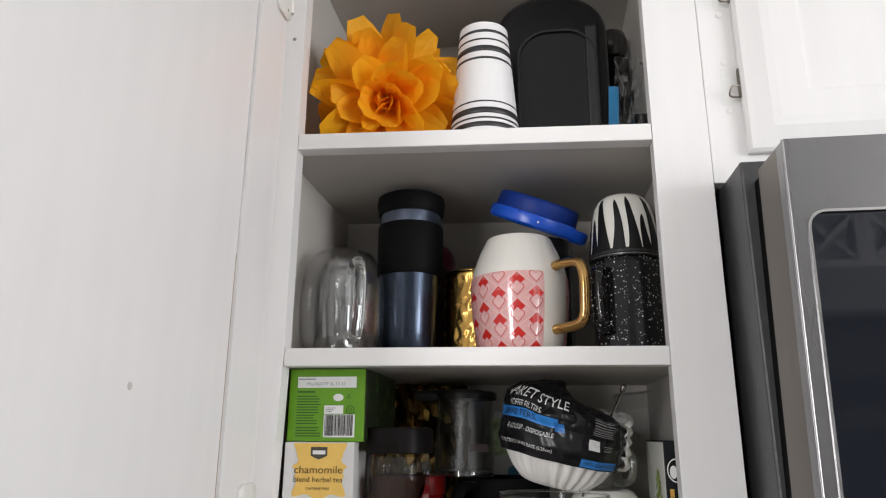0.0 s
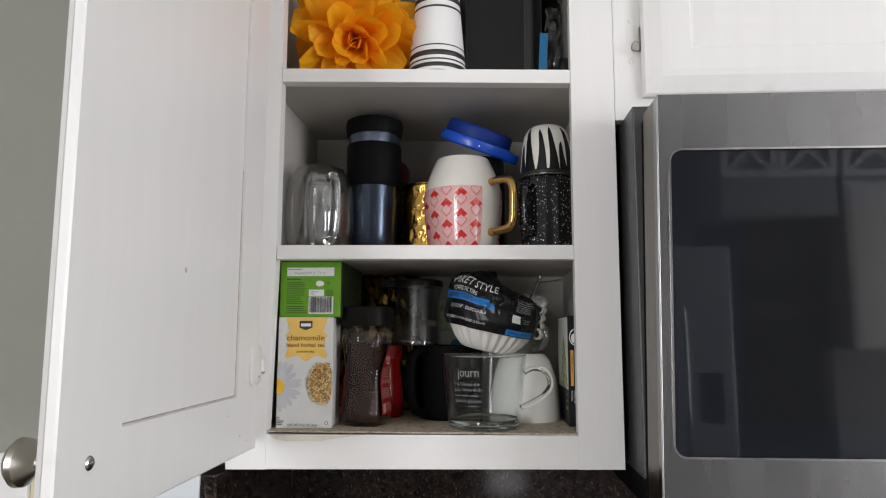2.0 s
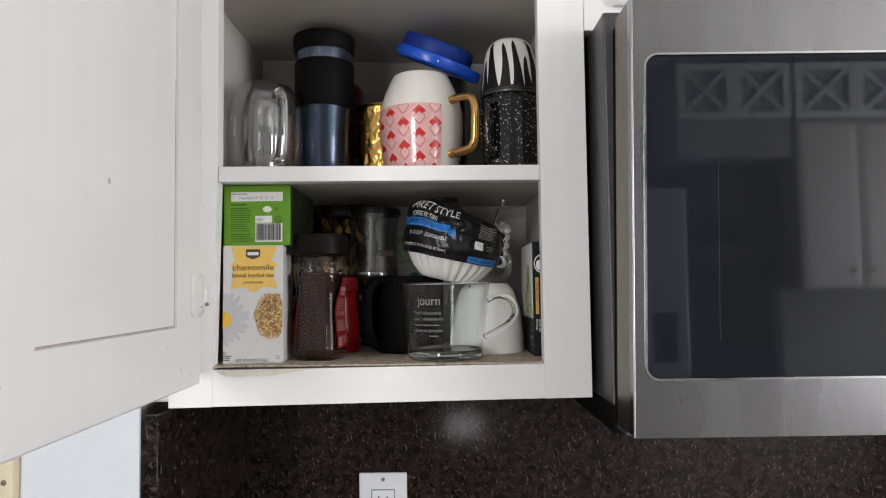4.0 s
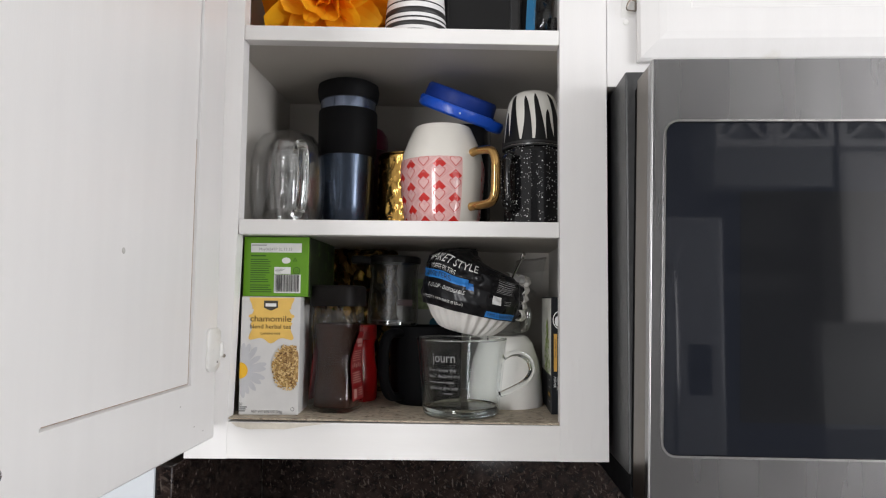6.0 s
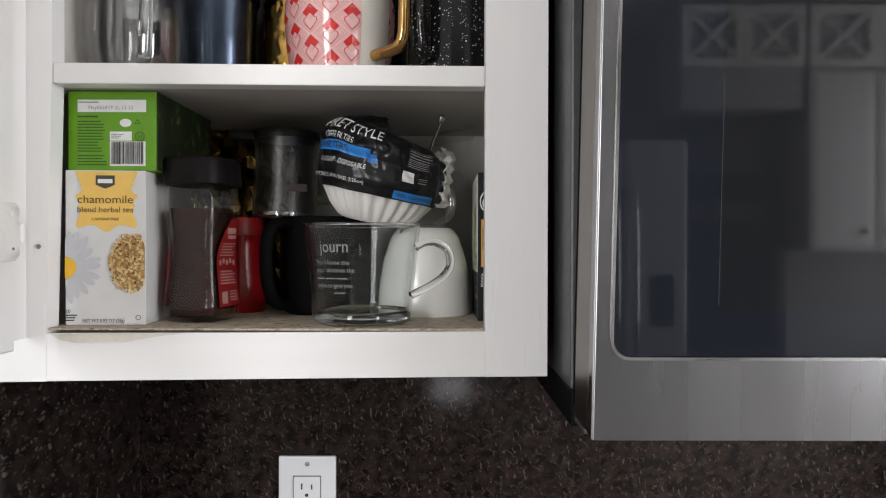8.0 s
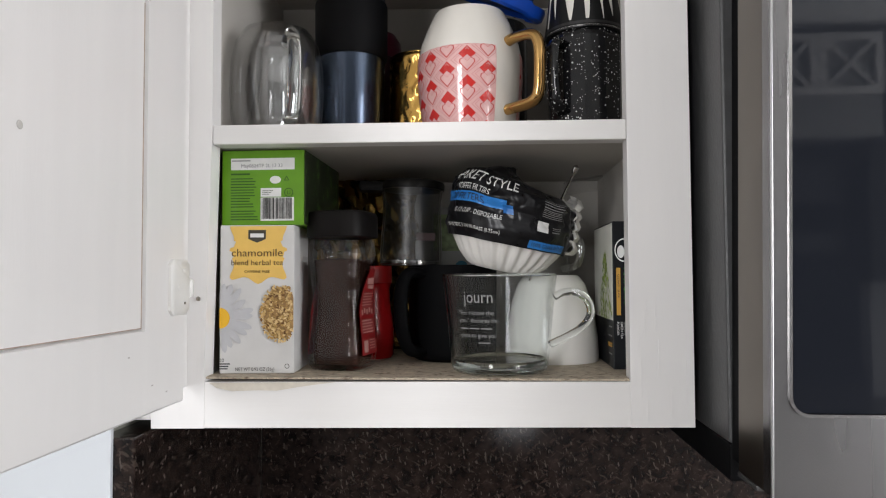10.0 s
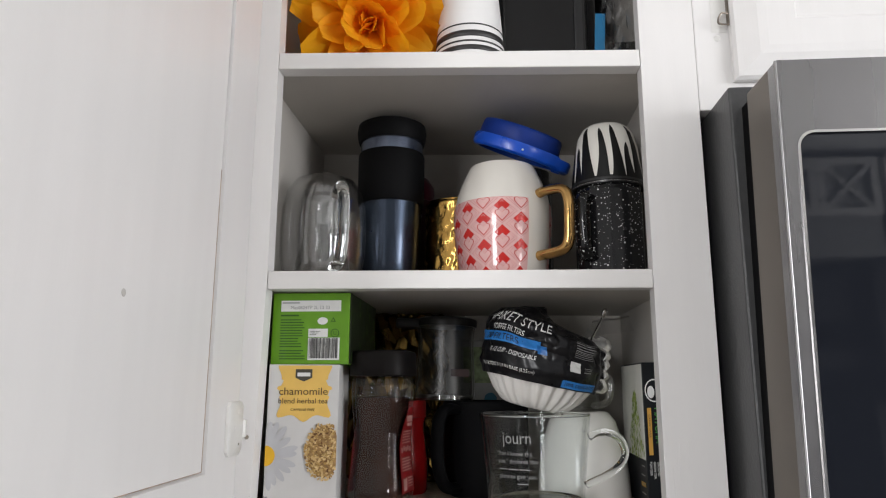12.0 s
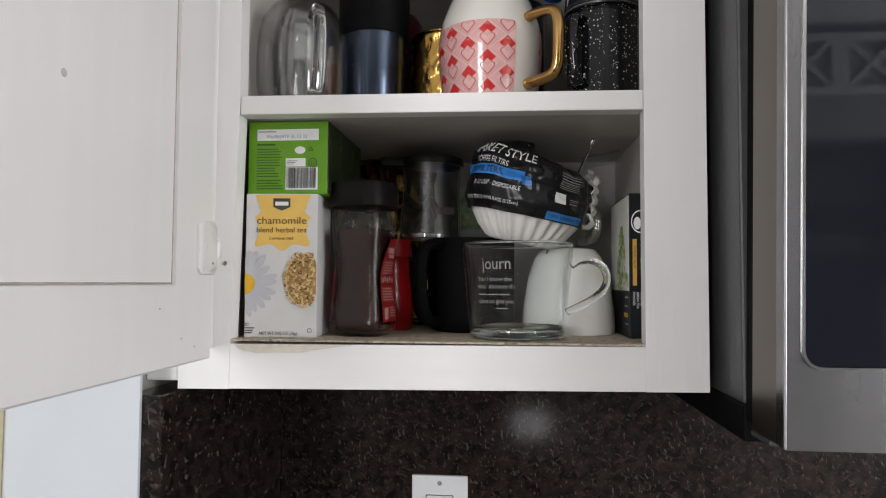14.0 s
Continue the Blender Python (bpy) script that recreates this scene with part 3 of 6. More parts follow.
def chamomile_box():
    w, d, h = 0.0675, 0.064, 0.1345
    b = thing("tea_box", (0.0318, 0.0225, FLOORZ), "white chamomile tea carton with yellow badge and daisy print", "tea box", turn=(0, 0, 4))
    part("carton", box(-w / 2, w / 2, 0, d, 0, h, 0.0008), CARD_WHITE, b)
    pts = []
    for k in range(41):      # the badge: bracket-shaped sides and a pointed foot
        t = k / 40
        zz = h - 0.001 - 0.047 * t
        half = 0.0240 + 0.0018 * math.cos(t * math.pi * 4) - (0.0022 if 0.28 < t < 0.62 else 0) + (0.0028 if 0.40 < t < 0.50 else 0)
        pts.append((half, zz))
    foot = [(0.0240 - 0.0480 * k / 16, h - 0.0485 - 0.004 * math.exp(-((k - 8) / 2.2) ** 2) - 0.0012 * math.cos(k / 16 * 4 * math.pi)) for k in range(17)]
    badge = pts + foot + [(-x, z) for x, z in reversed(pts)]
    part("badge", at(flat(badge), 0.001, 0, -0.0004), PRINT_YELLOW, b, "yellow ornate printed badge")
    part("logo_patch", at(flat([(-0.008, 0.012), (0.008, 0.012), (0.008, 0.004), (0.004, 0.002), (0, 0.0005), (-0.004, 0.002), (-0.008, 0.004)]), 0.0, h - 0.0165, -0.0008), mat("dark_badge_print", (0.06, 0.055, 0.04), 0.5), b)
    part("logo_bars", at(bars([(-0.0062, 0.0062, 0.0052, 0.0036)]), 0, h - 0.0165, -0.0011), INK_WHITE, b)
    words = join(at(text("chamomile", 0.0098, "CENTER", 1.10), 0.0, h - 0.0285), at(text("blend herbal tea", 0.0070, "CENTER", 1.04), 0.0, h - 0.0365))
    join(words, at(text("CAFFEINE FREE", 0.0033, "CENTER", 1.05), 0.0, h - 0.0435))
    part("lettering", at(words, 0, 0, -0.0008), mat("brown_ink", (0.10, 0.06, 0.02), 0.5), b)
    low = join(at(text("NET WT 0.92 OZ (26g)", 0.0044, "LEFT", 0.82), -0.0195, 0.0024), at(text("20", 0.0046), -0.0340, 0.0105))
    bars([(-0.0340, -0.0240, 0.0082, 0.0011), (-0.0340, -0.0255, 0.0060, 0.0011), (-0.0340, -0.0262, 0.0038, 0.0011)], low)
    ring = [(0.0275 + 0.0022 * math.cos(a), 0.0065 + 0.0022 * math.sin(a)) for a in (2 * math.pi * k / 20 for k in range(20))]
    ring2 = [(0.0275 + 0.0017 * math.cos(a), 0.0065 + 0.0017 * math.sin(a)) for a in (2 * math.pi * k / 20 for k in range(20))]
    for k in range(20):
        j = (k + 1) % 20
        flat([ring[k], ring[j], ring2[j], ring2[k]], low)
    part("small_print", at(low, 0, 0, -0.0004), INK_BLACK, b)
    cx, cz = -w / 2, 0.050
    pet = bmesh.new()
    for k in range(11):
        a = radians(-84 + 168 * k / 10 + random.uniform(-5, 5))
        L = random.uniform(0.027, 0.033)
        u, v = (math.cos(a), math.sin(a)), (-math.sin(a), math.cos(a))
        out = []
        for t, wd in ((0.25, 0.0014), (0.5, 0.0027), (0.78, 0.0031), (0.93, 0.0021), (1.0, 0.0006)):
            out.append((t, wd))
        loop = [(cx + L * t * u[0] + wd * v[0], cz + L * t * u[1] + wd * v[1]) for t, wd in out] + [(cx + L * t * u[0] - wd * v[0], cz + L * t * u[1] - wd * v[1]) for t, wd in reversed(out)]
        flat([(max(x, -w / 2 + 0.0002), z) for x, z in loop], pet)
    for i, f in enumerate(pet.faces):
        for v in f.verts:
            v.co.y = -0.0004 - 0.00008 * i
    part("daisy_petals", pet, DAISY, b, "printed white daisy petals")
    half_disc = [(cx + 0.0002, cz - 0.0088)] + [(cx + 0.0095 * math.cos(a), cz + 0.0095 * math.sin(a)) for a in (radians(-80 + 160 * k / 14) for k in range(15))] + [(cx + 0.0002, cz + 0.0088)]
    part("daisy_centre", at(flat(half_disc), 0, 0, -0.0014), DAISY_MID, b, "yellow printed daisy centre")
    seeds = bmesh.new()
    sx, sz = 0.0212, 0.0545
    disc = [(min(sx + 0.0158 * math.cos(2 * math.pi * k / 32), w / 2 - 0.0006), sz + 0.0235 * math.sin(2 * math.pi * k / 32)) for k in range(32)]
    part("heap_print", at(flat(disc), 0, 0, -0.0004), mat("brown_heap_print", (0.36, 0.21, 0.08), 0.5, vary=0.4, scale=300), b)
    for k in range(620):
        r, a = 0.0235 * math.sqrt(random.random()), random.uniform(0, 6.283)
        x, z = sx + 0.76 * r * math.cos(a), sz + 1.12 * r * math.sin(a)
        if x > w / 2 - 0.0014:
            continue
        q, s = random.uniform(0, 3.14), random.uniform(0.0010, 0.0019)
        n = 6
        f = seeds.faces.new([seeds.verts.new((min(x + s * math.cos(q) * math.cos(2 * math.pi * i / n) - 0.55 * s * math.sin(q) * math.sin(2 * math.pi * i / n), w / 2 - 0.0003), -0.0005 - 0.000003 * k, z + s * math.sin(q) * math.cos(2 * math.pi * i / n) + 0.55 * s * math.cos(q) * math.sin(2 * math.pi * i / n))) for i in range(n)])
    part("dried_flower_print", seeds, grain_material(), b, "print of a heap of dried chamomile heads")
    return b


def green_box():
    w, d, h = 0.0770, 0.14, 0.0695
    b = thing("green_tea_box", (0.0345, 0.0285, FLOORZ + 0.1349), "bright green tea carton lying end-on upon another carton", "tea box", turn=(0, 0, 0))
    part("carton", box(-w / 2, w / 2, 0, d, 0, h, 0.0008), CARD_GREEN, b)
    part("side_print", box(w / 2 + 0.0002, w / 2 + 0.0012, 0.0015, d - 0.001, 0.0005, h - 0.0005), CARD_DARK, b, "dark leafy printed side")
    part("date_strip", at(bars([(-0.030, 0.030, 0.0512, 0.0108)]), 0, 0, -0.0004), INK_WHITE, b)
    part("date_print", at(join(text("May0624TP 2L 13 33", 0.0046, "LEFT", 1.0), bars([(-0.0085, 0.009, 0.0056, 0.0012)])), -0.0205, 0.0535, -0.0007), INK_GREY, b)
    part("barcode_patch", at(bars([(-0.0018, 0.0295, 0.004, 0.0215)]), 0, 0, -0.0004), INK_WHITE, b)
    code, x = [], -0.0005
    while x < 0.0275:
        wd = random.choice((0.0004, 0.0004, 0.0007, 0.001))
        code.append((x, x + wd, 0.0056, 0.0195))
        x += wd + random.choice((0.0004, 0.0005, 0.0008))
    tagged(part("barcode", at(bars(code), 0, 0, -0.0008), INK_BLACK, b), kind="stuff")
    part("mark_patch", at(bars([(-0.0018, 0.0175, 0.0262, 0.008)]), 0, 0, -0.0004), INK_WHITE, b)
    badge = [(0.012 + 0.0052 * math.cos(a), 0.0418 + 0.0036 * math.sin(a)) for a in (2 * math.pi * k / 18 for k in range(18))]
    part("seal", at(flat(badge), 0, 0, -0.0004), INK_WHITE, b)
    small = [(-0.030, -0.014 + random.uniform(-0.003, 0.004), 0.0465, 0.0016)]
    for k in range(11):
        small.append((-0.030, -0.006 + random.uniform(-0.004, 0.003) - (0.003 if k > 6 else 0), 0.0425 - 0.0026 * k, 0.0010))
    for k in range(4):
        small.append((-0.030, -0.005 + random.uniform(-0.004, 0.001), 0.0125 - 0.0026 * k, 0.0010))
    for k in range(3):
        small.append((-0.0005, 0.006 + 0.002 * k, 0.0282 + 0.0016 * k, 0.0006))
    prt = bars(small)
    for cx, cz, r0, r1, n in ((0.0245, 0.0300, 0.0042, 0.0035, 24), (0.0225, 0.0425, 0.0030, 0.0018, 3)):
        o = [(cx + r0 * math.cos(2 * math.pi * k / n + 1.57), cz + r0 * math.sin(2 * math.pi * k / n + 1.57)) for k in range(n)]
        i = [(cx + r1 * math.cos(2 * math.pi * k / n + 1.57), cz + r1 * math.sin(2 * math.pi * k / n + 1.57)) for k in range(n)]
        for k in range(n):
            flat([o[k], o[(k + 1) % n], i[(k + 1) % n], i[k]], prt)
    join(prt, at(text("U", 0.0052, "CENTER"), 0.0245, 0.0282))
    part("small_print", at(prt, 0, 0, -0.0004), mat("dark_green_ink", (0.03, 0.10, 0.01), 0.5), b)
    return b


def squared(n=4.5):
    def f(x, y, z):
        r = math.hypot(x, y)
        if r < 1e-6:
            return Vector((x, y, z))
        c, s = abs(x) / r, abs(y) / r
        k = 1 / (c ** n + s ** n) ** (1 / n)
        return Vector((x * k, y * k, z))
    return f


JAR = [(0.0238, 0.0015), (0.0262, 0.005), (0.0270, 0.012), (0.0265, 0.024), (0.0250, 0.038), (0.0238, 0.054), (0.0236, 0.066), (0.0246, 0.082), (0.0260, 0.098), (0.0264, 0.110), (0.0258, 0.1205)]


def jar_r(z):
    for (r0, z0), (r1, z1) in zip(JAR, JAR[1:]):
        if z <= z1:
            return r0 + (r1 - r0) * max(0, z - z0) / (z1 - z0)
    return JAR[-1][0]


def coffee_jar():
    j = thing("coffee_jar", (0.1025, 0.0610, FLOORZ), "waisted glass jar of instant coffee with black lid", "jar", turn=(0, 0, -11))
    outer = [(0, 0.0004), (0.02, 0.0)] + JAR + [(0.0250, 0.1225), (0.0246, 0.1245)]
    inner = [(r - 0.0026, max(z, 0.005)) for r, z in reversed(outer[1:])]
    inner[-1] = (0, 0.005)
    sq = squared(6.0)
    part("glass_body", lathe(outer + inner, 96, warp=sq), thin_glass("jar_glass", (0.985, 0.985, 0.98), 0.02, 0.020), j, "clear waisted glass body", smooth="all")
    fill = [(0, 0.0055)] + [(r - 0.0042, max(z, 0.0062)) for r, z in JAR if z < 0.095] + [(0.0225, 0.1030), (0.0, 0.1045)]
    part("coffee", lathe(fill, 96, warp=sq), mat("instant_coffee_granules", (0.029, 0.0135, 0.0100), 0.9, vary=0.45, scale=60, stretch=(1, 1, 0.35), spec=0.02), j, "brown coffee granules", smooth=True)
    lid = [(0, 0.1490), (0.0255, 0.1490), (0.0290, 0.1478), (0.0303, 0.1450), (0.0306, 0.1250), (0.0298, 0.1240), (0.0, 0.1240)]
    part("lid", lathe(lid, 96, warp=squared(3.4)), mat("dark_brown_plastic", (0.0065, 0.0052, 0.0048), 0.5, vary=0.15, spec=0.15), j, "dark plastic lid", smooth=True)
    red = mat("red_label", (0.20, 0.010, 0.011), 0.35, vary=0.08)
    for side in (1, -1):
        lab, rows = bmesh.new(), []
        for k in range(15):
            z = 0.014 + 0.080 * k / 14
            left = -0.0185 + 0.024 * max(0.0, (k - 7) / 7) ** 1.6
            rows.append([lab.verts.new((side * (jar_r(z) + 0.0005), left + (0.0178 - left) * s / 4, z)) for s in range(5)])
        for a, b in zip(rows, rows[1:]):
            for k in range(4):
                lab.faces.new((a[k], a[k + 1], b[k + 1], b[k]))
        part("label", lab, red, j, "red printed side label", smooth="all")
    prt = bmesh.new()

    def on_side(y0, y1, z0, h):
        prt.faces.new([prt.verts.new((jar_r(z) + 0.0010, y, z)) for y, z in ((y0, z0), (y1, z0), (y1, z0 + h), (y0, z0 + h))])
    for k in range(5):
        on_side(-0.0150, 0.0135 - random.uniform(0, 0.006), 0.0345 + 0.0027 * k, 0.0011)
    for k in range(5):
        on_side(-0.0135 + 0.0012 * k, 0.0150 - random.uniform(0, 0.005), 0.0600 + 0.0026 * k, 0.0009)
    for k in range(5):
        on_side(-0.0145 + 0.0060 * k, -0.0112 + 0.0060 * k, 0.0515 + 0.0016 * (k % 2), 0.0046)
    on_side(-0.001, 0.0145, 0.0800, 0.0056), on_side(0.001, 0.0145, 0.0755, 0.0032)
    on_side(-0.0140, -0.0040, 0.0165, 0.0110)
    for k in range(4):
        on_side(0.000, 0.013, 0.019 + 0.0026 * k, 0.001)
    part("label_print", prt, mat("pale_print", (0.40, 0.20, 0.18), 0.5), j)
    return j


def mug_body(profile, wall=0.004, seg=64, base=0.006):
    """A hollow vessel from its outer (radius, z) profile, foot first."""
    inner = [(r - wall, max(z, base)) for r, z in reversed(profile)]
    return lathe([(0, profile[0][1] + 0.0008)] + profile + inner + [(0, base)], seg)


def red_canister():
    c = thing("red_canister", (0.1120, 0.1500, FLOORZ), "glossy red plastic canister behind the coffee jar", "canister")
    part("body", lathe([(0, 0), (0.024, 0), (0.0262, 0.003), (0.0268, 0.022), (0.0258, 0.040), (0.0225, 0.062), (0.0222, 0.074), (0.0240, 0.0800), (0.0, 0.0800)], 48), mat("red_gloss_plastic", (0.34, 0.008, 0.009), 0.22, vary=0.05), c, smooth=True)
    part("lid", lathe([(0, 0.0984), (0.0235, 0.0984), (0.0245, 0.0970), (0.0245, 0.0803), (0, 0.0803)], 48), mat("red_lid_plastic", (0.34, 0.010, 0.010), 0.35), c, smooth=True)


def black_mug():
    m = thing("black_mug", (0.2030, 0.1420, FLOORZ), "large matte black ceramic mug", "mug")
    clay = mat("matte_black_ceramic", (0.004, 0.004, 0.0045), 0.6, vary=0.1, bump=0.08, spec=0.05)
    part("cup", mug_body([(0.038, 0), (0.0435, 0.003), (0.0462, 0.012), (0.0470, 0.095), (0.0455, 0.0985)]), clay, m, smooth=True)
    a = radians(229)
    c, s = math.cos(a), math.sin(a)
    line = [(0.045, 0.090), (0.062, 0.090), (0.0715, 0.078), (0.0735, 0.050), (0.0695, 0.026), (0.060, 0.013), (0.045, 0.011)]
    part("handle", sweep([(r * c, r * s, z) for r, z in line], 0.0058, 0.0080), clay, m, "broad matte black handle", smooth=True)


def carafe():
    c = thing("glass_tumbler", (0.1570, 0.1540, FLOORZ + 0.0988), "clear plastic tumbler with smoky grey lid resting on a mug", "tumbler", turn=(0, 1.5, 8))
    out = [(0.0315, 0), (0.0335, 0.002), (0.0338, 0.012), (0.0330, 0.030), (0.0314, 0.058), (0.0318, 0.070), (0.0336, 0.0815)]
    wall = thin_glass("grey_clear_plastic", (0.89, 0.892, 0.885), 0.34, 0.055)
    part("body", lathe([(0, 0.001)] + out + [(r - 0.002, max(0.005, z)) for r, z in reversed(out)] + [(0, 0.005)], 48), wall, c, "clear grey plastic wall", smooth=True)
    part("foot_ring", lathe([(0.0325, 0.0005), (0.0342, 0.0015), (0.0342, 0.005), (0.0325, 0.006)], 48, True), THIN_EDGE, c, "thick clear foot", smooth=True)
    part("lid", lathe([(0, 0.0915), (0.0310, 0.0915), (0.0342, 0.0900), (0.0350, 0.0870), (0.0346, 0.0818), (0, 0.0818)], 48), mat("smoky_lid_plastic", (0.014, 0.013, 0.012), 0.35, spec=0.2), c, smooth=True)
    part("spout", box(-0.058, -0.0300, -0.013, 0.013, 0.0790, 0.0900, 0.004), mat("dark_spout_plastic", (0.010, 0.0095, 0.009), 0.45, spec=0.2), c)
    part("measure_mark", box(0.004, 0.024, -0.0305, -0.0300, 0.026, 0.034, 0.0002), mat("dull_red_print", (0.030, 0.007, 0.007), 0.5), c)


def foil_bag():
    b = thing("foil_bag", (0.094, 0.2425, FLOORZ), "crumpled dark gold foil pouch at the back", "pouch")
    bm = box(-0.062, 0.056, -0.018, 0.02, 0, 0.203, 0.008, 3)
    bmesh.ops.subdivide_edges(bm, edges=bm.edges[:], cuts=15, use_grid_fill=True)
    for v in bm.verts:
        t = v.co.z / 0.2
        d = noise.noise_vector(v.co * 55) * 0.006 + noise.noise_vector(v.co * 150 + Vector((3, 1, 7))) * 0.006
        v.co.y = v.co.y * (1 - 0.6 * t) + d.y * (0 if v.co.z < 0.003 else 1)
        v.co.x += d.x
        if v.co.z > 0.01:
            v.co.z += d.z * 1.2
        v.co.z = max(0.0, v.co.z)
        v.co.y = min(v.co.y, 0.0245)
    part("pouch", bm, mat("gold_foil", (0.26, 0.16, 0.045), 0.12, metal=1.0, vary=0.2, scale=60, bump=0.5, bump_scale=90), b)
    p = thing("seasoning_packet", (0.196, 0.2575, FLOORZ), "white and green flat packet standing against the back", "packet")
    part("sleeve", box(-0.026, 0.026, -0.006, 0.008, 0, 0.172, 0.002), mat("dull_white_sleeve", (0.36, 0.36, 0.35), 0.5, vary=0.1), p)
    part("leaf_print", at(bars([(-0.022, 0.020, 0.118, 0.045)]), 0, 0, -0.0064), mat("pale_green_print", (0.25, 0.32, 0.16), 0.5, vary=0.5, scale=120), p)
    part("blue_dot", at(flat([(0.008 * math.cos(2 * math.pi * k / 20), 0.008 * math.sin(2 * math.pi * k / 20)) for k in range(20)]), 0.012, 0.098, -0.0066), ink("teal_print", (0.02, 0.16, 0.25)), p)


def glass_cup():
    c = thing("glass_mug", (0.2512, 0.0500, FLOORZ), "clear glass mug with white printed words", "mug")
    out = [(0.0405, 0.0004), (0.0432, 0.0022), (0.0446, 0.007), (0.0525, 0.083), (0.0532, 0.0880)]
    inn = [(0.0516, 0.0886), (0.0502, 0.0870), (0.0428, 0.0125), (0.0405, 0.0100), (0, 0.0100)]
    part("cup", lathe([(0, 0.0012)] + out + inn, 96), thin_glass("mug_glass", (0.988, 0.997, 0.994), 0.015, 0.024), c, "clear glass with a thick greenish base", smooth=True)
    part("thick_base", lathe([(0, 0.0016), (0.0400, 0.0008), (0.0428, 0.0026), (0.0444, 0.007), (0.0428, 0.0118), (0.0405, 0.0097), (0, 0.0097)], 96), GLASS_GREEN, c, "thick greenish glass base", smooth=True)
    part("lip", lathe([(0.0519 + 0.0012 * math.cos(q), 0.0880 + 0.0012 * math.sin(q)) for q in (2 * math.pi * k / 10 for k in range(10))], 96, True), GLASS, c, smooth="all")
    a = radians(-17)
    ca, sa = math.cos(a), math.sin(a)
    line = [(0.0520, 0.0680), (0.0600, 0.0722), (0.0710, 0.0722), (0.0808, 0.0655), (0.0838, 0.0545), (0.0785, 0.0440), (0.0655, 0.0345), (0.0475, 0.0255)]
    part("handle", sweep([(r * ca, r * sa, z) for r, z in line], 0.0034, 0.0050, seg=16), GLASS, c, "curved glass handle", smooth=True)
    words = join(at(text("journ", 0.0150, "LEFT", 0.86), 0.0030, 0.0640), at(text('"For I know the', 0.0054), -0.0035, 0.0535))
    join(words, at(text('you," declares the', 0.0054), -0.0035, 0.0470)), join(words, at(text("plans to give you", 0.0054), -0.0030, 0.0340))
    bars([(-0.003, 0.006, 0.0412, 0.0009), (0.008, 0.017, 0.0412, 0.0009), (0.019, 0.029, 0.0412, 0.0009), (0.016, 0.027, 0.0290, 0.0008)], words)
    for v in words.verts:
        ang = radians(229) + v.co.x / 0.0505
        r = 0.0446 + (0.0525 - 0.0446) * (v.co.z - 0.007) / 0.076 + 0.0003
        v.co = Vector((r * math.cos(ang), r * math.sin(ang), v.co.z))
    part("printed_words", words, mat("frosted_white_print", (0.24, 0.24, 0.24), 0.6), c, "white printed words")


def white_bowl():
    b = thing("white_bowl", (0.3065, 0.1350, FLOORZ), "white ceramic bowl turned upside down", "bowl")
    part("shell", lathe([(0.0455, 0.0), (0.0475, 0.0), (0.0482, 0.004), (0.0472, 0.025), (0.0425, 0.055), (0.0350, 0.078), (0.029, 0.086), (0.026, 0.0875), (0.0245, 0.083), (0, 0.083)], 64), mat("white_glazed_ceramic", (0.86, 0.84, 0.80), 0.18, vary=0.02), b, smooth=True)


def clear_creamer():
    g = thing("small_glass_cup", (0.3020, 0.1430, FLOORZ + 0.0877), "small clear glass cup resting on the upturned bowl", "glass cup")
    part("cup", lathe([(0, 0.0004), (0.0230, 0.0), (0.0250, 0.002), (0.0265, 0.046), (0.0250, 0.0465), (0.0235, 0.004), (0, 0.0035)], 48), THIN, g, smooth=True)
    a = radians(-48)
    c, s = math.cos(a), math.sin(a)
    part("handle", sweep([(r * c, r * s, z) for r, z in ((0.0245, 0.040), (0.036, 0.042), (0.0460, 0.034), (0.0475, 0.022), (0.042, 0.010), (0.0245, 0.006))], 0.0034, 0.0042, seg=14), THIN_EDGE, g, "clear glass handle loop", smooth=True)


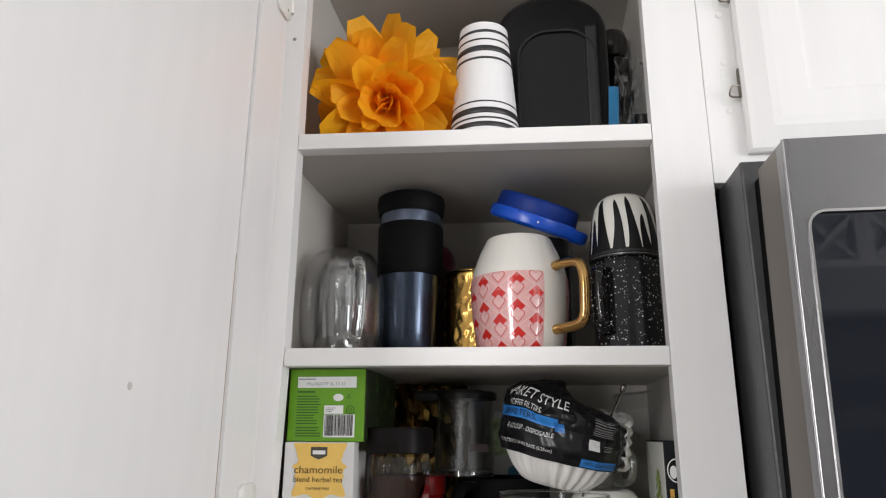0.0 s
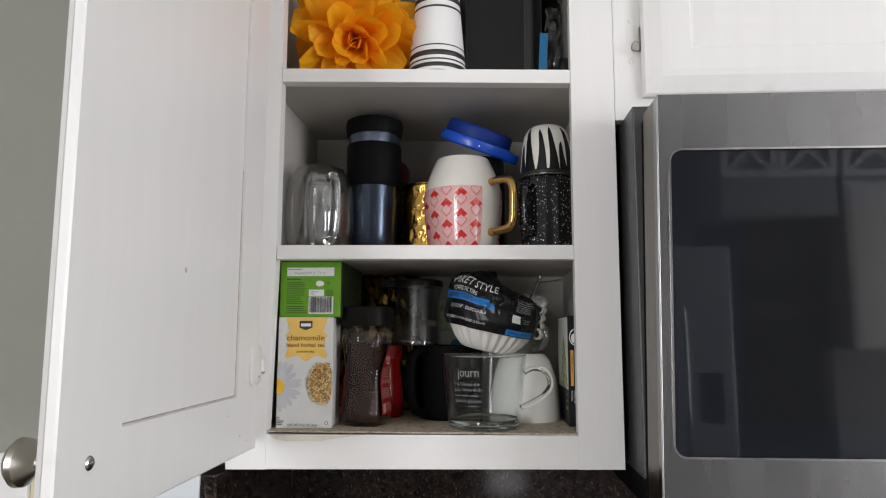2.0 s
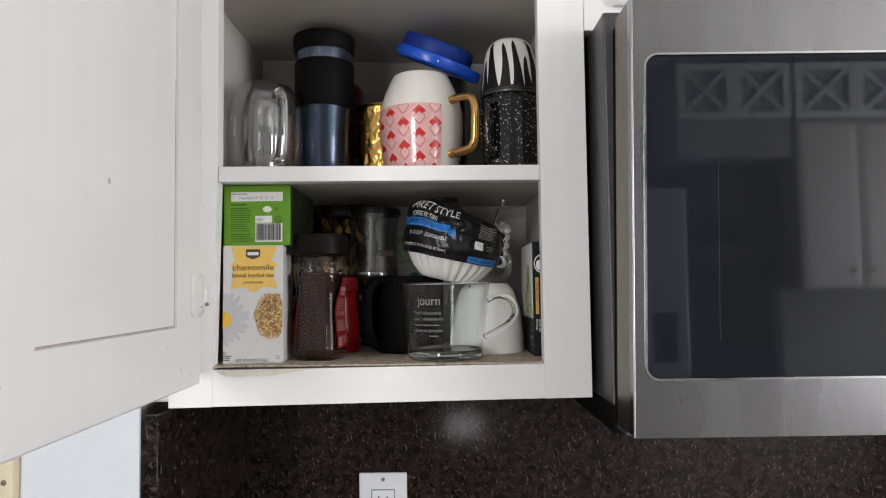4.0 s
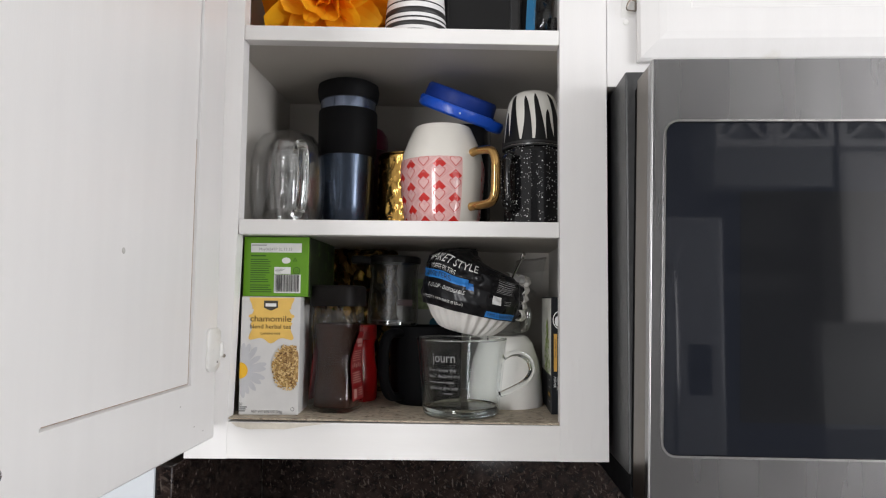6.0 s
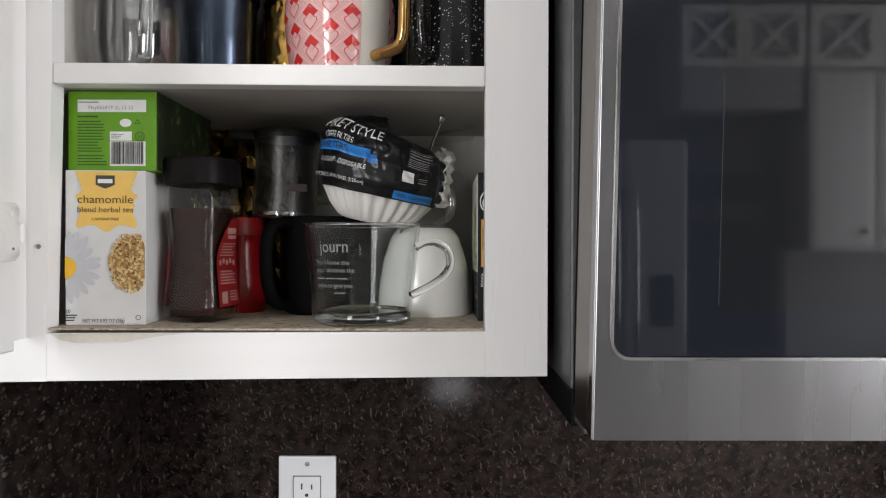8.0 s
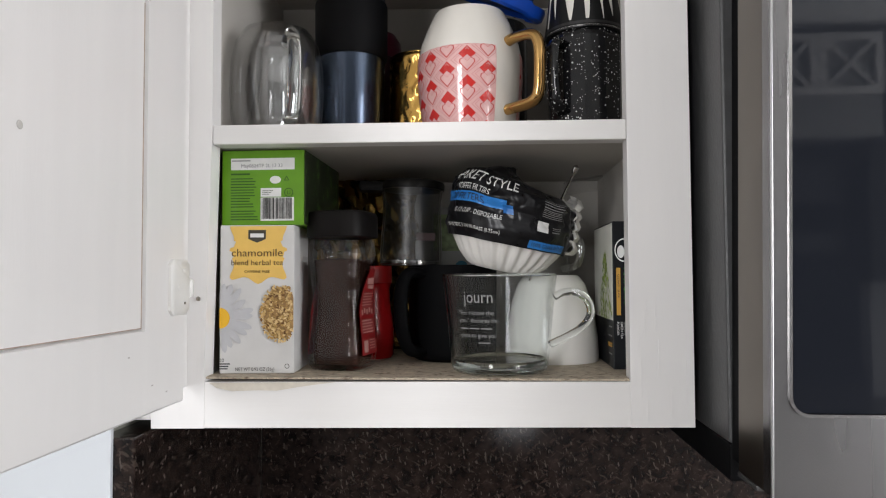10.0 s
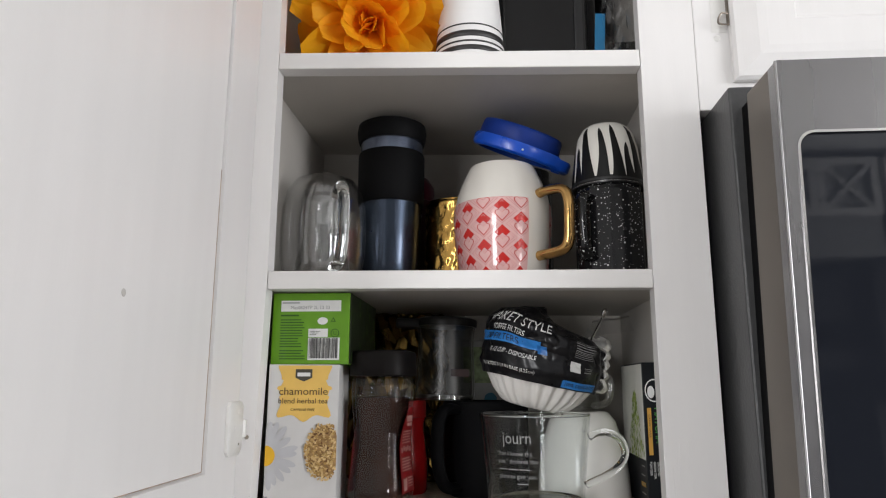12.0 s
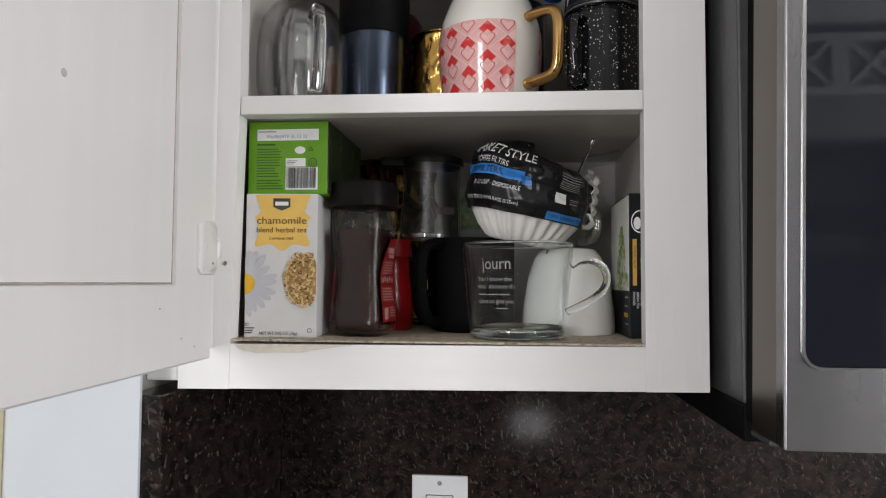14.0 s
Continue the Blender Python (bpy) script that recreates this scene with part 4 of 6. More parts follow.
def matcha_box():
    x0, y0, h = 0.3572, 0.0600, 0.1375
    b = thing("matcha_box", (x0, y0, FLOORZ), "black and white matcha tea carton at the cabinet side", "tea box")
    W = 0.0192
    part("carton", box(0, W, 0, 0.110, 0, h, 0.0006), mat("black_carton", (0.007, 0.008, 0.010), 0.45, vary=0.1, spec=0.2), b)
    part("side_print", box(-0.0004, -0.0001, 0.0015, 0.109, 0.045, h - 0.0015), mat("pale_green_carton_side", (0.68, 0.68, 0.62), 0.45, vary=0.05), b, "pale side with a heap of green powder")
    tri = bmesh.new()
    for k in range(220):
        z, y = random.uniform(0.046, 0.108), 0
        half = 0.036 * (1 - (z - 0.046) / 0.066) + 0.004
        y = 0.040 + random.uniform(-half, half)
        if 0.003 < y < 0.106:
            s = random.uniform(0.0015, 0.003)
            tri.faces.new([tri.verts.new((-0.0006 - 0.000002 * k, y + dy * s, z + dz * s)) for dy, dz in ((0, 1.4), (0.7, 0), (0, -1.0), (-0.7, 0))])
    gm = mat("green_heap_print", (0.2, 0.3, 0.05), 0.6)
    geo, rp = gm.node_tree.nodes.new("ShaderNodeNewGeometry"), gm.node_tree.nodes.new("ShaderNodeValToRGB")
    rp.color_ramp.elements[0].color, rp.color_ramp.elements[1].color = (0.10, 0.17, 0.02, 1), (0.42, 0.52, 0.12, 1)
    gm.node_tree.links.new(geo.outputs["Random Per Island"], rp.inputs[0])
    gm.node_tree.links.new(rp.outputs[0], gm.node_tree.nodes["Principled BSDF"].inputs["Base Color"])
    part("powder_print", tri, gm, b, "printed heap of green tea")
    up = pose(0, 0, 0, 0, 90, 0)
    part("lettering_green", at(moved(text("MATCHA", 0.0085, "LEFT", 0.95), up), 0.0098, 0.0945, -0.0004), ink("green_print", (0.08, 0.36, 0.06)), b)
    part("orange_bar", at(bars([(0.0030, 0.0068, 0.050, 0.044)]), 0, 0, -0.0004), ink("orange_print", (0.62, 0.33, 0.05)), b)
    part("bar_lettering", at(moved(text("CULINARY GRADE", 0.0026), up), 0.0040, 0.088, -0.0008), INK_BLACK, b)
    small = join(at(moved(text("100% PURE", 0.0030), up), 0.0135, 0.044), at(moved(text("GROUND", 0.0030), up), 0.0100, 0.044))
    join(small, at(moved(text("GREEN TEA", 0.0030), up), 0.0065, 0.044)), join(small, at(moved(text("POWDER", 0.0030), up), 0.0030, 0.044))
    part("small_lettering", at(small, 0, 0, -0.0004), INK_WHITE, b)
    o = [(0.0105 + 0.0088 * math.cos(2 * math.pi * k / 28), 0.1105 + 0.0110 * math.sin(2 * math.pi * k / 28)) for k in range(28)]
    i = [(0.0105 + 0.0078 * math.cos(2 * math.pi * k / 28), 0.1105 + 0.0098 * math.sin(2 * math.pi * k / 28)) for k in range(28)]
    emb = bmesh.new()
    for k in range(28):
        flat([(min(x, W - 0.0003), z) for x, z in (o[k], o[(k + 1) % 28], i[(k + 1) % 28], i[k])], emb)
    flat([(0.0075 + 0.0034 * math.cos(2 * math.pi * k / 14), 0.109 + 0.006 * math.sin(2 * math.pi * k / 14)) for k in range(14)], emb)
    part("emblem", at(emb, 0, 0, -0.0004), INK_WHITE, b, "round white emblem")
    sp = bars([(0.006, 0.020 + 0.004 * (k % 2), 0.038 - 0.0085 * k, 0.0012) for k in range(4)])
    part("side_small_print", moved(sp, Matrix.Translation((-0.0006, 0, 0)) @ pose(0, 0, 0, 0, 0, 90)), INK_GREY, b)
    part("side_orange_bar", moved(bars([(0.006, 0.026, 0.0195, 0.004)]), Matrix.Translation((-0.0006, 0, 0)) @ pose(0, 0, 0, 0, 0, 90)), ink("orange_side_print", (0.6, 0.33, 0.05)), b)


def pack_shell(u, v):
    """Film over the filters: u round (0 faces the room), v from the film's lower edge to its top."""
    prof = [(0.0605, -0.0240), (0.0640, -0.0150), (0.0662, -0.0020), (0.0645, 0.0075), (0.0668, 0.0150), (0.0648, 0.0255), (0.0520, 0.0335), (0.0290, 0.0385), (0.0090, 0.0405)]
    t = v * (len(prof) - 1)
    i = min(int(t), len(prof) - 2)
    f = t - i
    f = f * f * (3 - 2 * f) * 0.5 + f * 0.5
    r, z = prof[i][0] + (prof[i + 1][0] - prof[i][0]) * f, prof[i][1] + (prof[i + 1][1] - prof[i][1]) * f
    a = u - math.pi / 2
    c, s = math.cos(a), math.sin(a)
    if z > -0.005:
        z += (z + 0.005) * (0.06 - 0.26 * c)       # gathered high on one side, low on the other
    n = 0.0036 * noise.noise(Vector((c * 1.6, s * 1.6, z * 120 + 4))) * min(1.0, 0.25 + 1.6 * v)
    n += 0.0030 * noise.noise(Vector((c * 5, s * 5, z * 70 + c * 3))) * (0.4 + v)
    crease = abs(noise.noise(Vector((c * 4 + z * 30, s * 4, z * 55))))
    n -= 0.0018 * max(0.0, 0.16 - crease) / 0.16 * (0.15 + v)
    z += 0.0030 * noise.noise(Vector((c * 2.2, s * 2.2, 9))) * (0.3 + v)
    r += n
    return Vector((r * c, r * s, z))


def filter_pack():
    p = thing("coffee_filter_pack", (0.2645, 0.1130, 1.5530), "black and blue wrapped pack of white basket coffee filters", "coffee filters", turn=(3, 12, 2))
    fl = bmesh.new()
    prof = [(0.0, -0.0500), (0.029, -0.0505), (0.034, -0.0480), (0.044, -0.0385), (0.0545, -0.0230), (0.0590, -0.010), (0.0585, 0.004), (0.054, 0.016)]
    seg = 144
    rings = []
    for i, (r, z) in enumerate(prof):
        amp = 0.0021 * min(1, i / 2)
        rings.append([fl.verts.new(((r + amp * math.sin(k / seg * 2 * math.pi * 26)) * math.cos(2 * math.pi * k / seg), (r + amp * math.sin(k / seg * 2 * math.pi * 26)) * math.sin(2 * math.pi * k / seg), z)) for k in range(seg)])
    for a, b in zip(rings, rings[1:]):
        for k in range(seg):
            fl.faces.new((a[k], a[(k + 1) % seg], b[(k + 1) % seg], b[k]))
    part("filter_paper", fl, mat("white_filter_paper", (0.82, 0.80, 0.76), 0.75, vary=0.04, bump=0.2), p, "fluted white filter paper", smooth="all")
    ruf = bmesh.new()
    for s in range(5):
        rr = 0.0590 - 0.0008 * s
        rows = [[ruf.verts.new(((rr + d + 0.0018 * math.sin(k * 1.1 + s) * d / 0.008) * math.cos(radians(-25 + 2.2 * k)), (rr + d) * math.sin(radians(-25 + 2.2 * k)), -0.021 + 0.0105 * s + 0.0016 * math.sin(k * 0.8 + s * 2) + dz)) for k in range(34)] for d, dz in ((0, 0), (0.008, 0.001), (0.011, 0.006), (0.008, 0.012), (0, 0.013))]
        for a, b in zip(rows, rows[1:]):
            for k in range(33):
                ruf.faces.new((a[k], a[k + 1], b[k + 1], b[k]))
    part("paper_ruffle", ruf, mat("filter_paper_edge", (0.84, 0.82, 0.78), 0.8, vary=0.04), p, "ruffled white filter edges", smooth="all")
    film = mat("black_film", (0.008, 0.008, 0.0095), 0.28, vary=0.2, scale=60, bump=0.12, bump_scale=90, spec=0.35)
    U0, U1 = radians(-150), radians(76)
    sh, grid = bmesh.new(), []
    for j in range(81):
        grid.append([sh.verts.new(pack_shell(U0 + (U1 - U0) * k / 240, j / 80)) for k in range(241)])
    for a, b in zip(grid, grid[1:]):
        for k in range(240):
            sh.faces.new((a[k], a[k + 1], b[k + 1], b[k]))
    part("wrapper", sh, film, p, "glossy crinkled black plastic wrapper", smooth="all")

    def wrap(bm, u0, v0, lift=0.0006):
        """Lays a flat print on the wrapper; x metres along, z metres up."""
        bmesh.ops.triangulate(bm, faces=bm.faces[:])
        bmesh.ops.subdivide_edges(bm, edges=[e for e in bm.edges if e.calc_length() > 0.0025], cuts=2)
        out = bmesh.new()
        me = bpy.data.meshes.new("tmp")
        bm.to_mesh(me)
        bm.free()
        out.from_mesh(me)
        bpy.data.meshes.remove(me)
        for v in out.verts:
            u, w = u0 + v.co.x / 0.0605, v0 + v.co.z / 0.092
            q = pack_shell(u, min(max(w, 0.0), 0.98))
            v.co = q + Vector((q.x, q.y, 0.02)).normalized() * lift
        return out

    def patch(x0, x1, z0, z1, skew=0.0):
        bm = bmesh.new()
        n = 16
        rows = [[bm.verts.new((x0 + (x1 - x0) * k / n + skew * j / 4, 0, z0 + (z1 - z0) * j / 4)) for k in range(n + 1)] for j in range(5)]
        for a, b in zip(rows, rows[1:]):
            for k in range(n):
                bm.faces.new((a[k], a[k + 1], b[k + 1], b[k]))
        return bm
    blue = ink("blue_print", (0.03, 0.22, 0.62), 0.35)
    part("banner", wrap(patch(-0.070, 0.0330, 0, 0.0115), radians(-40), 0.345), blue, p, "bright blue printed banner")
    part("banner_tail", wrap(patch(0, 0.0090, 0, 0.0100, -0.002), radians(-10), 0.315), mat("shaded_blue_print", (0.02, 0.15, 0.45), 0.35), p, "folded end of the blue banner")
    part("guarantee_patch", wrap(patch(0, 0.0440, 0, 0.0085), radians(16), 0.020), blue, p, "blue printed patch")
    part("pale_square", wrap(patch(0, 0.0110, 0, 0.0110), radians(20), 0.205), INK_WHITE, p, "small white printed square")
    for words, size, wide, u, v in (("BASKET STYLE", 0.0150, 0.76, -70, 0.585), ("COFFEE FILTERS", 0.0076, 0.72, -60, 0.497), ("8-12 CUP - DISPOSABLE", 0.0074, 0.66, -58, 0.235), ("200 FILTERS 3 1/4 IN BASE (8.25cm)", 0.0066, 0.62, -68, 0.10)):
        part("lettering", wrap(text(words, size, "LEFT", wide), radians(u), v, 0.0014), INK_WHITE, p, "white printed words")
    fine = bmesh.new()
    for k in range(9):
        w = 0.020 + 0.006 * random.random()
        join(fine, wrap(patch(0, w, 0, 0.0008), radians(23), 0.405 + 0.027 * k, 0.0008))
    for k in range(3):
        join(fine, wrap(patch(0, 0.010, 0, 0.0008), radians(34), 0.215 + 0.03 * k, 0.0008))
    tagged(part("fine_print", fine, INK_GREY, p), kind="stuff")
    part("banner_lettering", wrap(text("200 FILTERS", 0.0112, "LEFT", 0.80), radians(-72), 0.365, 0.0015), INK_BLACK, p)
    part("patch_lettering", wrap(text("100% GUARANTEED", 0.0050, "LEFT", 0.95), radians(18), 0.045, 0.0013), INK_BLACK, p)
    bag = bmesh.new()
    rows = []
    for j in range(7):
        rows.append([bag.verts.new((0.045 + 0.035 * j / 6 + 0.004 * noise.noise(Vector((j, k * 0.7, 1))), -0.02 + 0.008 * k - 0.004 * j + 0.004 * noise.noise(Vector((j * 0.9, k, 5))), 0.052 + 0.002 * j - 0.0145 * abs(k - 4) * 0.3 - 0.006 * j * (k > 4) + 0.006 * noise.noise(Vector((j, k, 3))))) for k in range(9)])
    for a, b in zip(rows, rows[1:]):
        for k in range(8):
            bag.faces.new((a[k], a[k + 1], b[k + 1], b[k]))
    part("clear_film_tail", bag, CLEARFILM, p, "loose clear plastic film", smooth="all")


CLEARFILM = thin_glass("clear_plastic_film", (0.95, 0.955, 0.96), 0.14, 0.11)
chamomile_box(), green_box(), coffee_jar(), red_canister(), black_mug(), carafe(), foil_bag(), glass_cup(), white_bowl(), clear_creamer(), matcha_box(), filter_pack()
spoon = thing("metal_spoon", (0.318, 0.083, 1.497), "thin steel spoon handle sticking up behind the filters", "spoon")
part("handle", sweep([(-0.035, 0.03, -0.004), (-0.014, 0.010, 0.055), (0.005, -0.024, 0.098)], 0.0012, 0.002), STEEL_EDGE, spoon, smooth=True)
part("tip", moved(lathe([(0, 0.005), (0.0026, 0.003), (0.0030, 0), (0.0022, -0.004), (0, -0.005)], 12), pose(0.0055, -0.025, 0.100, 30, 20)), STEEL_EDGE, spoon, smooth=True)


# ---- middle shelf ----
def s2(x):
    return 1.633 - 0.002 * x / 0.36


def s1(x):
    return 1.859 - 0.0095 * x / 0.36


def double_wall_mug():
    m = thing("double_wall_glass", (0.0275, 0.092, s2(0.03)), "clear double-walled glass mug standing upside down", "mug")
    out = [(0.0335, 0.0005), (0.0370, 0.001), (0.0425, 0.010), (0.0462, 0.030), (0.0470, 0.056), (0.0458, 0.082), (0.0415, 0.102), (0.0330, 0.1150), (0.0200, 0.1210), (0.010, 0.1222)]
    part("outer_wall", lathe([(0.0, 0.1225)] + list(reversed(out)) + [(0.0300, 0.0008)] + [(r - 0.0014, z - 0.0010 if z > 0.05 else z + 0.001) for r, z in out[1:]] + [(0.0, 0.1210)], 72), THIN_BRIGHT, m, "rounded outer glass wall", smooth=True)
    inn = [(0.0295, 0.001), (0.0300, 0.012), (0.0285, 0.026), (0.0240, 0.040), (0.0218, 0.056), (0.0212, 0.078), (0.0218, 0.088), (0.0205, 0.0955), (0.012, 0.0985), (0, 0.0990)]
    part("inner_wall", lathe(inn + [(0, 0.0975)] + [(r - 0.0014, z - 0.001) for r, z in reversed(inn[:-1])], 64), thin_glass("bright_inner_glass", (0.97, 0.973, 0.972), 0.02, 0.16), m, "narrow inner glass wall", smooth=True)
    part("neck_ring", lathe([(0.0212, 0.0985), (0.0226, 0.0995), (0.0226, 0.1035), (0.0205, 0.1060), (0.0190, 0.1040)], 56, True), THIN_EDGE, m, smooth=True)
    a = radians(-60)
    c, s = math.cos(a), math.sin(a)
    line = [(0.0425, 0.0900), (0.0520, 0.0960), (0.0650, 0.0930), (0.0715, 0.0800), (0.0720, 0.0540), (0.0690, 0.0290), (0.0600, 0.0140), (0.0430, 0.0120)]
    part("handle", sweep([(r * c, r * s, z) for r, z in line], 0.0056, 0.0064, seg=16), GLASS, m, "thick glass handle", smooth=True)


def travel_mug():
    t = thing("travel_mug", (0.0945, 0.140, s2(0.1)), "dark blue steel travel mug with black lid and grip", "travel mug")
    blue = mat("blue_steel_paint", (0.060, 0.080, 0.118), 0.24, metal=0.85, vary=0.06, coat=0.3)
    blk = mat("black_rubber", (0.0045, 0.0045, 0.005), 0.6, vary=0.12, bump=0.1, spec=0.12)
    part("body", lathe([(0, 0), (0.0318, 0), (0.0330, 0.002), (0.0352, 0.06), (0.0365, 0.0985), (0, 0.0985)], 64), blue, t, "metallic dark blue lower body", smooth=True)
    part("grip", lathe([(0.030, 0.0988), (0.0380, 0.0988), (0.0390, 0.101), (0.0392, 0.158), (0.0384, 0.1605), (0.030, 0.1605)], 64, True), blk, t, "black rubber grip", smooth=True)
    part("band", lathe([(0.030, 0.1607), (0.0368, 0.1607), (0.0368, 0.1742), (0.030, 0.1742)], 64, True), mat("bluish_steel_band", (0.16, 0.19, 0.26), 0.22, metal=0.85, vary=0.04), t, "bluish steel band", smooth=True)
    part("lid", lathe([(0, 0.2000), (0.027, 0.2000), (0.0345, 0.1990), (0.0400, 0.1960), (0.0412, 0.1880), (0.0400, 0.1790), (0.0385, 0.1744), (0, 0.1744)], 64), blk, t, "black plastic lid", smooth=True)
    part("lid_tab", box(-0.010, 0.010, -0.020, 0.018, 0.2001, 0.2025, 0.001), blk, t)


def hammered_mug():
    g = thing("hammered_mug", (0.1725, 0.166, s2(0.17)), "shiny hammered gold metal mug", "mug")
    gold = mat("gold_metal", (0.55, 0.33, 0.09), 0.16, metal=1.0, vary=0.08, scale=60)
    prof = [(0.0395 + 0.0015 * math.sin(k / 26 * math.pi), 0.001 + 0.104 * k / 26) for k in range(27)]
    bm = mug_body(prof, 0.002, 96)
    for v in bm.verts:
        r = math.hypot(v.co.x, v.co.y)
        if r > 0.0385 and 0.006 < v.co.z < 0.098:
            d = min(1.0, noise.voronoi(Vector((v.co.x, v.co.y, v.co.z)) * 190, distance_metric="DISTANCE")[0][0] * 1.4)
            k = 1 - 0.0030 * (1 - d * d) / r
            v.co.x, v.co.y = v.co.x * k, v.co.y * k
    part("cup", bm, gold, g, smooth="all")
    part("rim", moved(lathe([(0.0380 + 0.0013 * math.cos(a), 0.1055 + 0.0013 * math.sin(a)) for a in (2 * math.pi * k / 10 for k in range(10))], 64, True), Matrix()), gold, g, smooth="all")
    p = thing("magenta_tumbler", (0.1065, 0.2275, s2(0.12) - 0.0), "dark magenta tumbler hidden at the back", "tumbler")
    part("body", lathe([(0, 0), (0.024, 0), (0.0265, 0.004), (0.029, 0.126), (0, 0.126)], 48), mat("dark_maroon_plastic", (0.05, 0.008, 0.016), 0.35), p, smooth=True)
    part("lid", lathe([(0, 0.163), (0.014, 0.162), (0.024, 0.157), (0.0300, 0.147), (0.0312, 0.137), (0.0300, 0.1264), (0, 0.1264)], 48), mat("magenta_plastic", (0.15, 0.009, 0.035), 0.35, vary=0.08), p, "rounded magenta lid", smooth=True)


MUG = [(0.0425, 0.0), (0.0445, 0.002), (0.0470, 0.012), (0.0508, 0.040), (0.0525, 0.064), (0.0522, 0.080), (0.0495, 0.094), (0.0432, 0.1110), (0.0370, 0.1250), (0.0352, 0.1275)]


def mug_r(z, prof):
    for (r0, z0), (r1, z1) in zip(prof, prof[1:]):
        if z <= z1:
            return r0 + (r1 - r0) * max(0.0, z - z0) / max(1e-6, z1 - z0)
    return prof[-1][0]


def wrapped(bm, prof, lift, cut=None):
    """Lays a flat print round a turned body: x is the angle times 0.05, z the height."""
    for v in bm.verts:
        a, z = v.co.x / 0.05 - math.pi / 2, v.co.z
        r = mug_r(z, prof) + lift
        v.co = Vector((r * math.cos(a), r * math.sin(a), z))
    return bm


def grid_patch(x0, x1, z0, z1, nx, nz):
    bm = bmesh.new()
    rows = [[bm.verts.new((x0 + (x1 - x0) * i / nx, 0, z0 + (z1 - z0) * j / nz)) for i in range(nx + 1)] for j in range(nz + 1)]
    for a, b in zip(rows, rows[1:]):
        for i in range(nx):
            bm.faces.new((a[i], a[i + 1], b[i + 1], b[i]))
    return bm


def heart_mug():
    m = thing("heart_mug", (0.2245, 0.0950, s2(0.22)), "white ceramic mug with pink heart print and gold handle", "mug")
    glaze = mat("cream_white_glaze", (0.74, 0.71, 0.65), 0.08, vary=0.02, coat=0.4)
    part("cup", mug_body(MUG, 0.004, 96), glaze, m, smooth=True)
    Z1 = 0.0830
    spans = ((-0.115, 0.0262), (0.0600, 0.09))
    pink = grid_patch(*spans[0], 0.003, Z1, 60, 24)
    join(pink, grid_patch(*spans[1], 0.003, Z1, 14, 24))
    part("pink_band", wrapped(pink, MUG, 0.0003), mat("pink_glaze", (0.76, 0.46, 0.44), 0.09, vary=0.05, scale=60, coat=0.4), m, "pale pink printed band", smooth="all")

    def inside(x):
        return any(a - 0.012 < x < b + 0.010 for a, b in spans)

    def clip(pts):
        """Keeps a motif within its printed band."""
        x0 = sum(p[0] for p in pts) / len(pts)
        a, b = min(spans, key=lambda q: max(q[0] - x0, x0 - q[1]))
        return [(min(max(x, a), b), min(max(z, 0.0032), Z1)) for x, z in pts]

    def outline(bm, pts, w):
        n = len(pts)
        cx, cz = sum(p[0] for p in pts) / n, sum(p[1] for p in pts) / n
        inner = [(cx + (x - cx) * (1 - w), cz + (z - cz) * (1 - w)) for x, z in pts]
        for k in range(n):
            j = (k + 1) % n
            for i in range(4):
                f0, f1 = i / 4, (i + 1) / 4
                mixed = [(a[0] + (b[0] - a[0]) * f, a[1] + (b[1] - a[1]) * f) for a, b, f in ((pts[k], pts[j], f0), (pts[k], pts[j], f1), (inner[k], inner[j], f1), (inner[k], inner[j], f0))]
                flat(clip(mixed), bm)

    def heart(x, z, s):
        pts = [(0, -1.0), (0.5, -0.45), (1.0, 0.15), (0.92, 0.55), (0.55, 0.72), (0.2, 0.6), (0, 0.3), (-0.2, 0.6), (-0.55, 0.72), (-0.92, 0.55), (-1.0, 0.15), (-0.5, -0.45)]
        return [(x + s * a, z + s * b) for a, b in pts]
    red, line, pale, top = [], bmesh.new(), bmesh.new(), bmesh.new()
    dx, dz = 0.0375, 0.0275
    for row in range(0, 8):
        for col in range(-7, 7):
            x, z = col * dx + (dx / 2 if row % 2 else 0) + 0.0177, -0.003 + row * dz / 2
            if not inside(x):
                continue
            bm = bmesh.new()
            for side in (-1, 1):
                for f0, f1 in ((0, 0.5), (0.5, 1)):
                    flat(clip([(x + side * 0.0078 * f0, z + 0.0002 + 0.0076 * f0), (x + side * 0.0078 * f1, z + 0.0002 + 0.0076 * f1), (x + side * 0.0078 * f1, z + 0.0154 - 0.0076 * f1), (x + side * 0.0078 * f0, z + 0.0154 - 0.0076 * f0)]), bm)
            red.append(bm)
            flat(clip([(x, z + 0.0003), (x + 0.0034, z + 0.0036), (x, z + 0.0066), (x - 0.0034, z + 0.0036)]), top)
            outline(line, heart(x, z - 0.0016, 0.0072), 0.13)
            outline(pale, [(x, z - 0.0092), (x + 0.0120, z + 0.002), (x, z + 0.0134), (x - 0.0120, z + 0.002)], 0.07)
            outline(pale, [(x, z - 0.0110), (x + 0.0152, z + 0.002), (x, z + 0.0148), (x - 0.0152, z + 0.002)], 0.06)
    tagged(part("lattice_print", wrapped(pale, MUG, 0.0005), mat("rose_pink_lines", (0.62, 0.27, 0.26), 0.25), m), kind="stuff")
    tagged(part("small_diamond_print", wrapped(top, MUG, 0.0008), mat("pale_diamond_print", (0.72, 0.40, 0.38), 0.25), m), kind="stuff")
    tagged(part("heart_outline_print", wrapped(line, MUG, 0.0007), INK_RED, m, "thin red heart outlines"), kind="stuff")
    foil = mat("red_foil_print", (0.55, 0.022, 0.018), 0.2)
    for bm in red:
        part("red_heart", wrapped(bm, MUG, 0.0006), foil, m)
